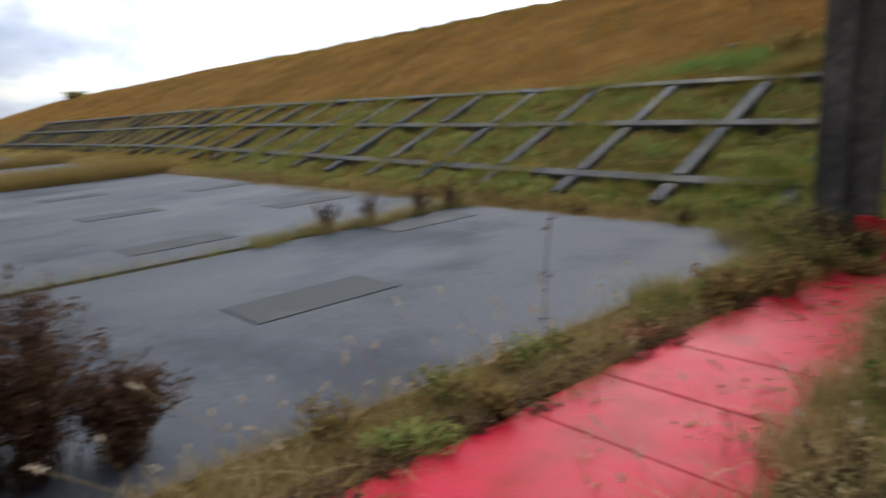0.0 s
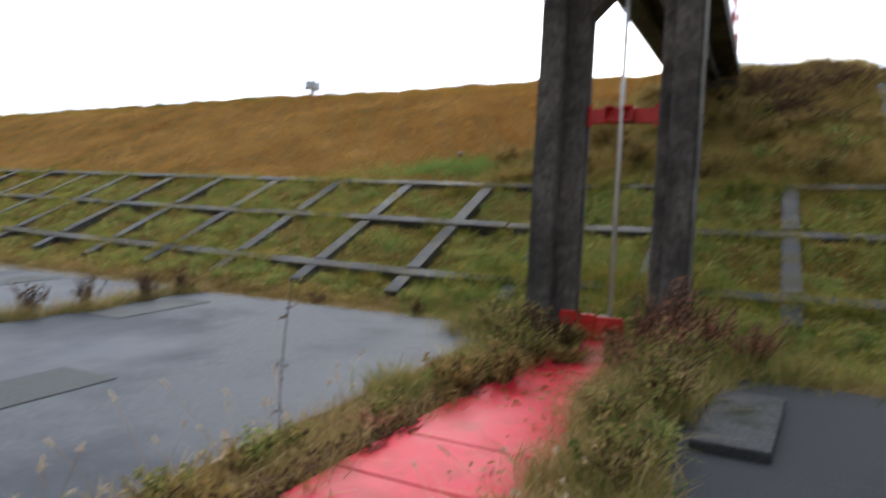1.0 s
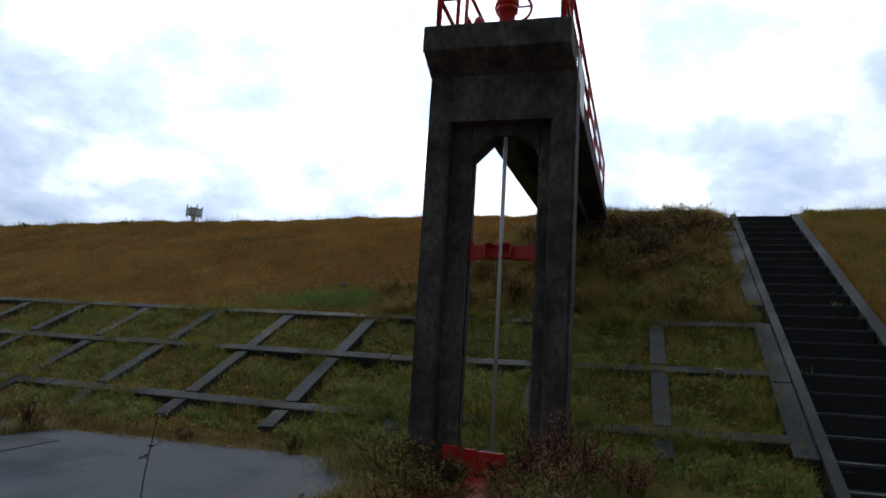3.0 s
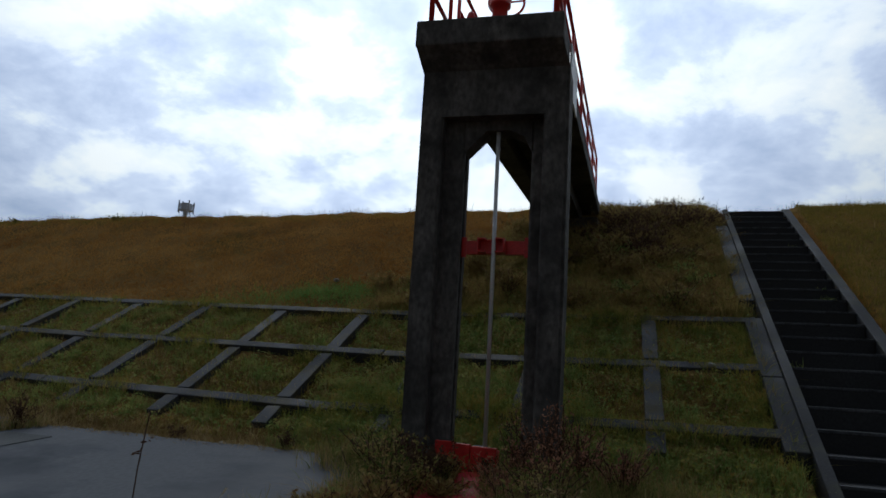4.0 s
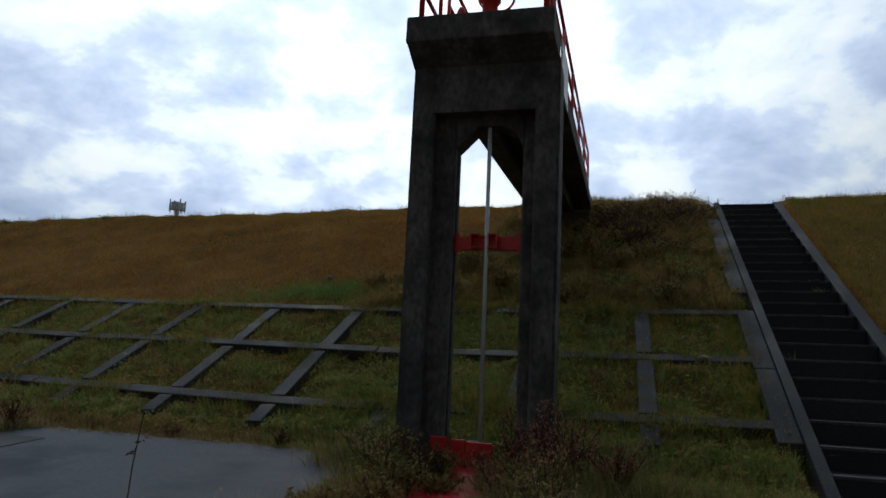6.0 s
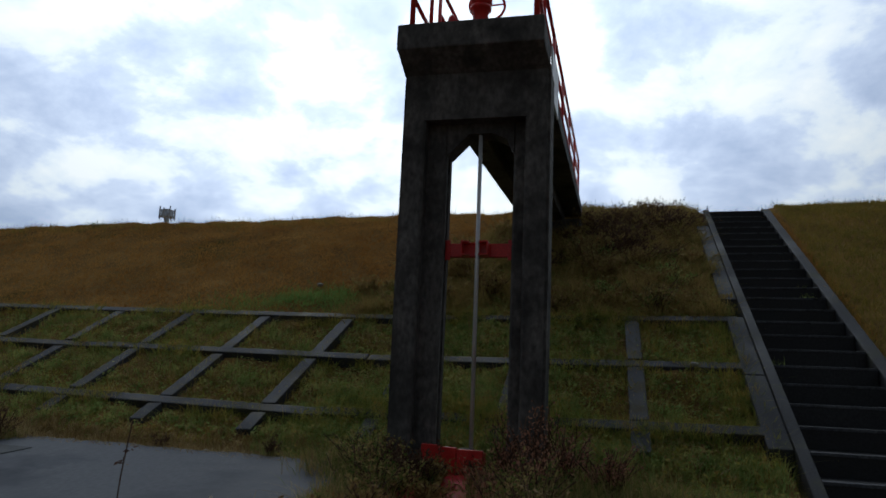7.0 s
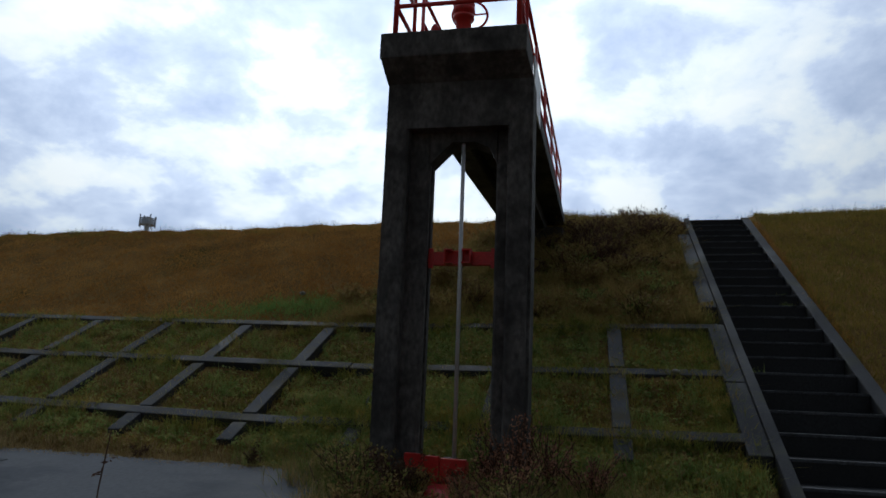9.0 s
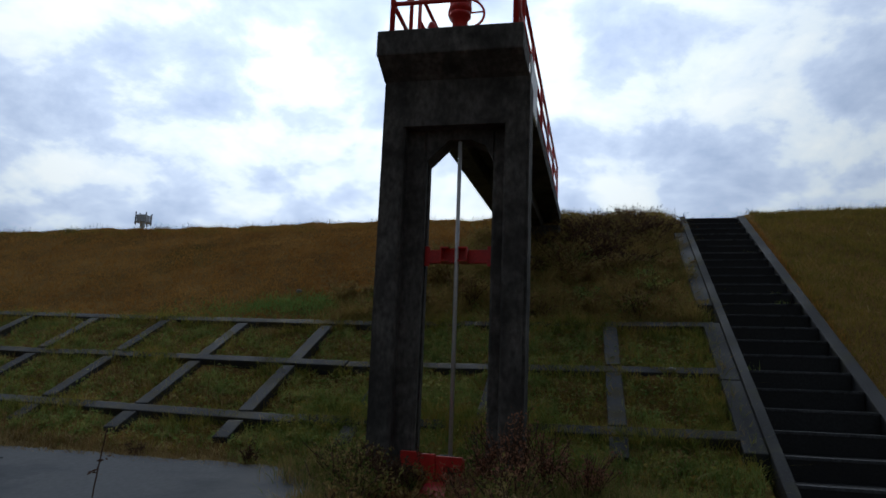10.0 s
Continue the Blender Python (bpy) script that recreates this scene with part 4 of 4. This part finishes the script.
joint_weeds("straw_tufts", tufts, (0.12, 0.30), STRAW, "pale dry straw tufts at the path", 0.8, (0.004, 0.008), 4)


def weed(name, x, y, h, r, stems, leaves, stem_mat, leaf_mat, label, leaf=(0.02, 0.045), z=None, twigs=3):
    """A bushy weed: bent stems with side twigs, and many small leaves or husks along them."""
    base = Vector((x, y, (FALL * y if y < 5.75 else float(ground_z(x, y))) - 0.02 if z is None else z))
    thing = empty(name, base)
    tagged(thing, label, "weed")
    bm = bmesh.new()
    tips = []
    rd = random.Random(int(abs(x * 977 + y * 313)))
    for _ in range(stems):
        a, lean = rd.uniform(0, 6.283), rd.uniform(0.1, 1.0) * r
        p0 = Vector((rd.gauss(0, r * 0.18), rd.gauss(0, r * 0.18), 0))
        hh = h * (rd.uniform(0.55, 1.0) if stems > 1 else 1.0)
        pts = [p0 + Vector((math.cos(a) * lean * f ** 1.5 + rd.gauss(0, 0.008), math.sin(a) * lean * f ** 1.5 + rd.gauss(0, 0.008), hh * f)) for f in (0, 0.35, 0.7, 1.0)]
        tube(bm, pts, 0.0035, 3)
        tips += [pts[k] * (1 - f) + pts[k + 1] * f for k in range(3) for f in (rd.random(), rd.random())][1:]
        for _ in range(twigs):
            k = rd.choice((1, 1, 2))
            q = pts[k].lerp(pts[k + 1], rd.random())
            e = q + Vector((rd.gauss(0, 0.3), rd.gauss(0, 0.3), abs(rd.gauss(0.3, 0.25)))) * h * 0.28
            tube(bm, [q, e], 0.0022, 3)
            tips += [q.lerp(e, 0.5), e, q.lerp(e, 0.8)]
    part("branching", bm, stem_mat, thing)
    c = np.array([tips[i] for i in np.random.default_rng(int(abs(x * 100))).integers(0, len(tips), leaves)])
    c = c + rng.normal(0, 0.018, c.shape)
    d1 = rng.normal(0, 1, c.shape)
    d1 /= np.linalg.norm(d1, axis=1)[:, None]
    d2 = np.cross(d1, rng.normal(0, 1, c.shape))
    d2 /= np.linalg.norm(d2, axis=1)[:, None]
    s = rng.uniform(*leaf, (leaves, 1))
    v = np.stack([c - d1 * s * 0.5, c + d2 * s * 0.22, c + d1 * s * 0.5, c - d2 * s * 0.22], 1).reshape(-1, 3)
    q = np.arange(leaves)[:, None] * 4 + np.arange(4)
    soup("foliage", v, np.zeros((0, 3), int), q, leaf_mat, thing)
    return thing


# dark bush beside the slab, close to the walker
for x, y, h, r in ((-2.80, 0.42, 0.72, 0.34), (-2.72, 0.12, 0.80, 0.36), (-2.70, 0.74, 0.40, 0.22)):
    weed("dead_bush", x, y, h, r, 90, 4200, BROWN, BROWN, "dark brown withered bush beside the apron", (0.015, 0.04))
# bushes at the end of the path
for x, y, h, r, lm in ((-1.85, 4.55, 0.3, 0.25, MIXED), (-1.8, 5.05, 0.3, 0.22, BROWN), (-2.05, 4.75, 0.42, 0.32, MIXED), (-2.3, 5.2, 0.36, 0.3, MIXED), (-1.80, 4.1, 0.28, 0.25, DUN), (-1.95, 3.75, 0.24, 0.24, DUN), (-2.1, 5.35, 0.3, 0.25, BROWN), (-1.74, 5.25, 0.2, 0.2, DUN), (-1.6, 4.75, 0.14, 0.18, DUN)):
    weed("leafy_weed", x, y, h, r, 30, 1100, BROWN, lm, "low leafy weed with green and brown leaves by the path", (0.018, 0.042))
for x, y, h, r in ((-1.30, 5.0, 0.24, 0.16), (-1.15, 4.6, 0.26, 0.18), (-1.0, 5.35, 0.62, 0.3), (-0.75, 5.3, 0.5, 0.28), (-1.2, 5.3, 0.42, 0.16), (-0.45, 5.25, 0.36, 0.25), (-0.95, 4.9, 0.42, 0.25)):
    weed("russet_weed", x, y, h, r, 34, 800, BROWN, RUSTY, "withered russet weed before the tower leg", (0.012, 0.032))
for x, y, h, r in ((-0.85, 4.5, 0.42, 0.25), (-0.8, 3.9, 0.40, 0.24), (-0.9, 3.4, 0.34, 0.2), (-0.72, 2.9, 0.3, 0.2)):
    weed("leafy_weed", x, y, h, r, 26, 800, BROWN, MIXED, "leafy weed beside the red path and asphalt", (0.018, 0.042))
wr = random.Random(5)
for k in range(16):
    y = wr.uniform(0.9, 4.4)
    weed("strip_weed", -2.1 + wr.uniform(-0.12, 0.2), y, wr.uniform(0.10, 0.20), 0.14, 14, 420, BROWN, wr.choice((MIXED, DUN, RUSTY, LUSH)), "small leafy weed in the strip beside the path", (0.015, 0.04))
for k in range(12):
    y = wr.uniform(1.9, 4.8)
    weed("strip_weed", -0.82 + wr.uniform(-0.12, 0.14), y, wr.uniform(0.16, 0.32), 0.15, 14, 420, BROWN, wr.choice((MIXED, DUN, STRAW, LUSH)), "small leafy weed between the path and asphalt", (0.015, 0.04))
# fallen leaves and straw on the path
fl = []
for k in range(40):
    y = wr.uniform(1.2, 5.0)
    fl.append((wr.uniform(-1.1, -0.9) if wr.random() < 0.7 else wr.uniform(-1.8, -1.0), y, FALL * y + 0.014))
tagged(blades("fallen_straw", np.repeat(np.array(fl), 3, 0) + rng.normal(0, 0.02, (120, 3)) * (1, 1, 0), (0.02, 0.05), (0.006, 0.012), STRAW, 2, 2.5), "bits of fallen straw on the red path", "straw", kind="stuff")
# tall single stalks, and dry stalks on the bank
weed("tall_stalk", -2.26, 2.58, 0.80, 0.03, 1, 22, BROWN, BROWN, "single tall brown stalk rising from the weeds", (0.015, 0.035), twigs=0)
for x, y in ((-6.15, 4.9), (-6.25, 4.3), (-6.2, 5.4), (-6.3, 3.8)):
    weed("dead_weed", x, y, 0.34, 0.2, 22, 300, BROWN, BROWN, "small withered weed in the apron joint", (0.015, 0.035))
for x, y in ((-3.4, 5.72), (-4.6, 5.75), (-1.5, 5.55)):
    weed("dead_weed", x, y, 0.18, 0.1, 14, 160, BROWN, BROWN, "small withered weed at the foot of the slope", (0.015, 0.035))
for x, y, h in ((-0.9, 12.5, 0.5), (-0.4, 12.7, 0.5), (-1.15, 13.0, 0.45), (0.0, 12.2, 0.4), (-0.6, 11.8, 0.45), (-0.1, 13.2, 0.42), (-1.0, 13.6, 0.36), (-0.3, 11.3, 0.35), (-1.0, 11.6, 0.4), (-0.35, 13.9, 0.4), (-0.75, 12.1, 0.5), (-0.2, 12.7, 0.5), (0.1, 13.0, 0.4), (-0.65, 13.2, 0.5), (-1.2, 12.2, 0.5), (-0.5, 11.0, 0.35), (-1.1, 10.8, 0.35)):
    weed("bank_bush", x, y, h * 0.9, 0.6, 44, 620, BROWN, DUN if (x * 7) % 1 < 0.55 else BROWN, "withered brown bush near the levee crest", (0.025, 0.06))
for x, y, h in ((-3.2, 10.6, 0.5), (-3.8, 10.2, 0.45), (-2.7, 10.0, 0.5), (-2.6, 11.4, 0.5), (-3.1, 9.4, 0.4), (-2.2, 12.2, 0.55), (-2.0, 10.7, 0.5), (-1.4, 11.2, 0.5), (-4.4, 9.8, 0.35), (-0.9, 10.4, 0.35), (-0.2, 10.2, 0.3), (0.2, 9.4, 0.3), (-0.8, 9.3, 0.3), (0.3, 11.0, 0.3), (-1.5, 9.4, 0.35), (-3.4, 11.6, 0.4), (-2.9, 12.6, 0.45), (-3.6, 9.1, 0.3)):
    weed("bank_brush", x, y, h, 0.4, 24, 700, DUN, DUN, "rough brown and green brush on the bank", (0.03, 0.07))
br_ = random.Random(11)
for k in range(26):
    y = br_.uniform(9.2, 13.6)
    x = br_.uniform(-4.0 + 0.38 * (y - 9), 0.35)
    if abs(x + 1.68 + 0.078 * (y - 6.25)) < 0.75 and y > 12.6:
        continue
    weed("bank_brush", x, y, br_.uniform(0.22, 0.46), 0.34, 26, 520, BROWN, br_.choice((DUN, BROWN, BROWN, LUSH, MIXED)), "rough brown and green brush on the bank", (0.025, 0.06))
for x, y in ((-14.5, 14.6), (-18.2, 14.7)):
    weed("crest_bush", x, y, 0.16, 0.2, 20, 260, BROWN, MIXED, "small dark bush on the levee crest", (0.03, 0.07))
weed("far_bush", -60.0, 14.4, 0.85, 0.9, 120, 3600, BROWN, MIXED, "dark bush on the far levee crest", (0.1, 0.22), z=float(ground_z(-60.0, 14.4)) - 0.4)

# pale seed heads over the path's edge


def seed_heads(name, spots, label):
    thing = empty(name, spots[0])
    tagged(thing, label, "grass", kind="stuff")
    bm, vs, fs = bmesh.new(), [], []
    for p in spots:
        p = np.array(p)
        d = np.array([rng.normal(0, 0.16), rng.normal(0, 0.16), rng.uniform(0.12, 0.34)])
        mid = p + d * 0.6 + rng.normal(0, 0.01, 3)
        tip = p + d
        tube(bm, [Vector(p - spots[0]), Vector(mid - spots[0]), Vector(tip - spots[0])], 0.0012, 3)
        n = 46
        f = rng.uniform(0, 1, n)
        c = tip - spots[0] + (d * 0.10) * (f[:, None] - 0.3) + rng.normal(0, 0.003, (n, 3))
        a = rng.normal(0, 1, (n, 3)) * 0.008 * (1.1 - f)[:, None] + d * 0.02
        s = np.cross(a, rng.normal(0, 1, (n, 3)))
        s = s / np.linalg.norm(s, axis=1)[:, None] * 0.0022
        k = len(vs) * 3 * n
        vs.append(np.stack([c - s, c + s, c + a], 1).reshape(-1, 3))
        fs.append(k + np.arange(n)[:, None] * 3 + np.arange(3))
    part("stalk_tuft", bm, STRAW, thing)
    soup("seed_fluff", np.concatenate(vs), np.concatenate(fs), np.zeros((0, 4), int), SEED, thing)


spots = [np.array((rng.uniform(-2.38, -2.0), y, FALL * y + 0.02)) for y in rng.uniform(0.6, 3.0, 48)]
seed_heads("seed_grass", spots, "pale fluffy seed heads on thin dry stalks")
spots = [np.array((rng.uniform(-1.05, -0.8), y, FALL * y + 0.02)) for y in rng.uniform(1.5, 3.0, 12)]
seed_heads("seed_grass", spots, "pale fluffy seed heads on thin dry stalks")

# tufts and litter on the stairs
on_steps = []
for k, dx, n in ((11, 0.30, 60), (12, 0.33, 40), (17, 0.32, 40), (6, -0.42, 30)):
    q = STAIR @ Vector((dx, Y0 + TREAD * k + 0.28, Z0 + RISER * (k + 1) - 0.01))
    on_steps.append(np.array(q) + rng.normal(0, 1, (n, 3)) * (0.06, 0.03, 0.0))
tagged(blades("stair_grass", np.concatenate(on_steps), (0.05, 0.14), (0.005, 0.01), LUSH, 2, 0.8), "small green tufts growing on the stairs", "grass", kind="stuff")
for k, dx in ((19, 0.18), (14, 0.12), (20, 0.32)):
    q = STAIR @ Vector((dx, Y0 + TREAD * k + 0.12, Z0 + RISER * (k + 1) - 0.006))
    bm = bmesh.new()
    bmesh.ops.create_icosphere(bm, subdivisions=2, radius=0.07)
    for v in bm.verts:
        v.co = Vector((v.co.x * 1.6, v.co.y, v.co.z * 0.25)) * (0.8 + 0.5 * noise.noise(v.co * 25 + Vector((k, 0, 0))))
    ob = part("leaf_litter", bm, STONE)
    ob.location = q
    tagged(ob, "pale flat heap of litter on a stair tread", "litter", "litter on the stairs")

# scraps and stones
for x, y, s in ((-5.35, 10.05, 0.06), (-2.55, 5.73, 0.07), (-3.3, 5.72, 0.05), (-4.1, 5.74, 0.05), (0.18, 7.72, 0.05), (-0.2, 5.25, 0.05), (-2.2, 12.6, 0.12)):
    bm = bmesh.new()
    bmesh.ops.create_icosphere(bm, subdivisions=2, radius=s)
    for v in bm.verts:
        v.co *= 0.8 + 0.35 * noise.noise(v.co * 18 + Vector((x, y, 0)))
        v.co.z *= 0.6
    ob = part("stone", bm, STONE)
    ob.location = (x, y, float(ground_z(x, y)) + s * 0.45 + (0.05 if y > 6 else 0))
    tagged(ob, "small pale stone lying in the grass", "stone", "stones")
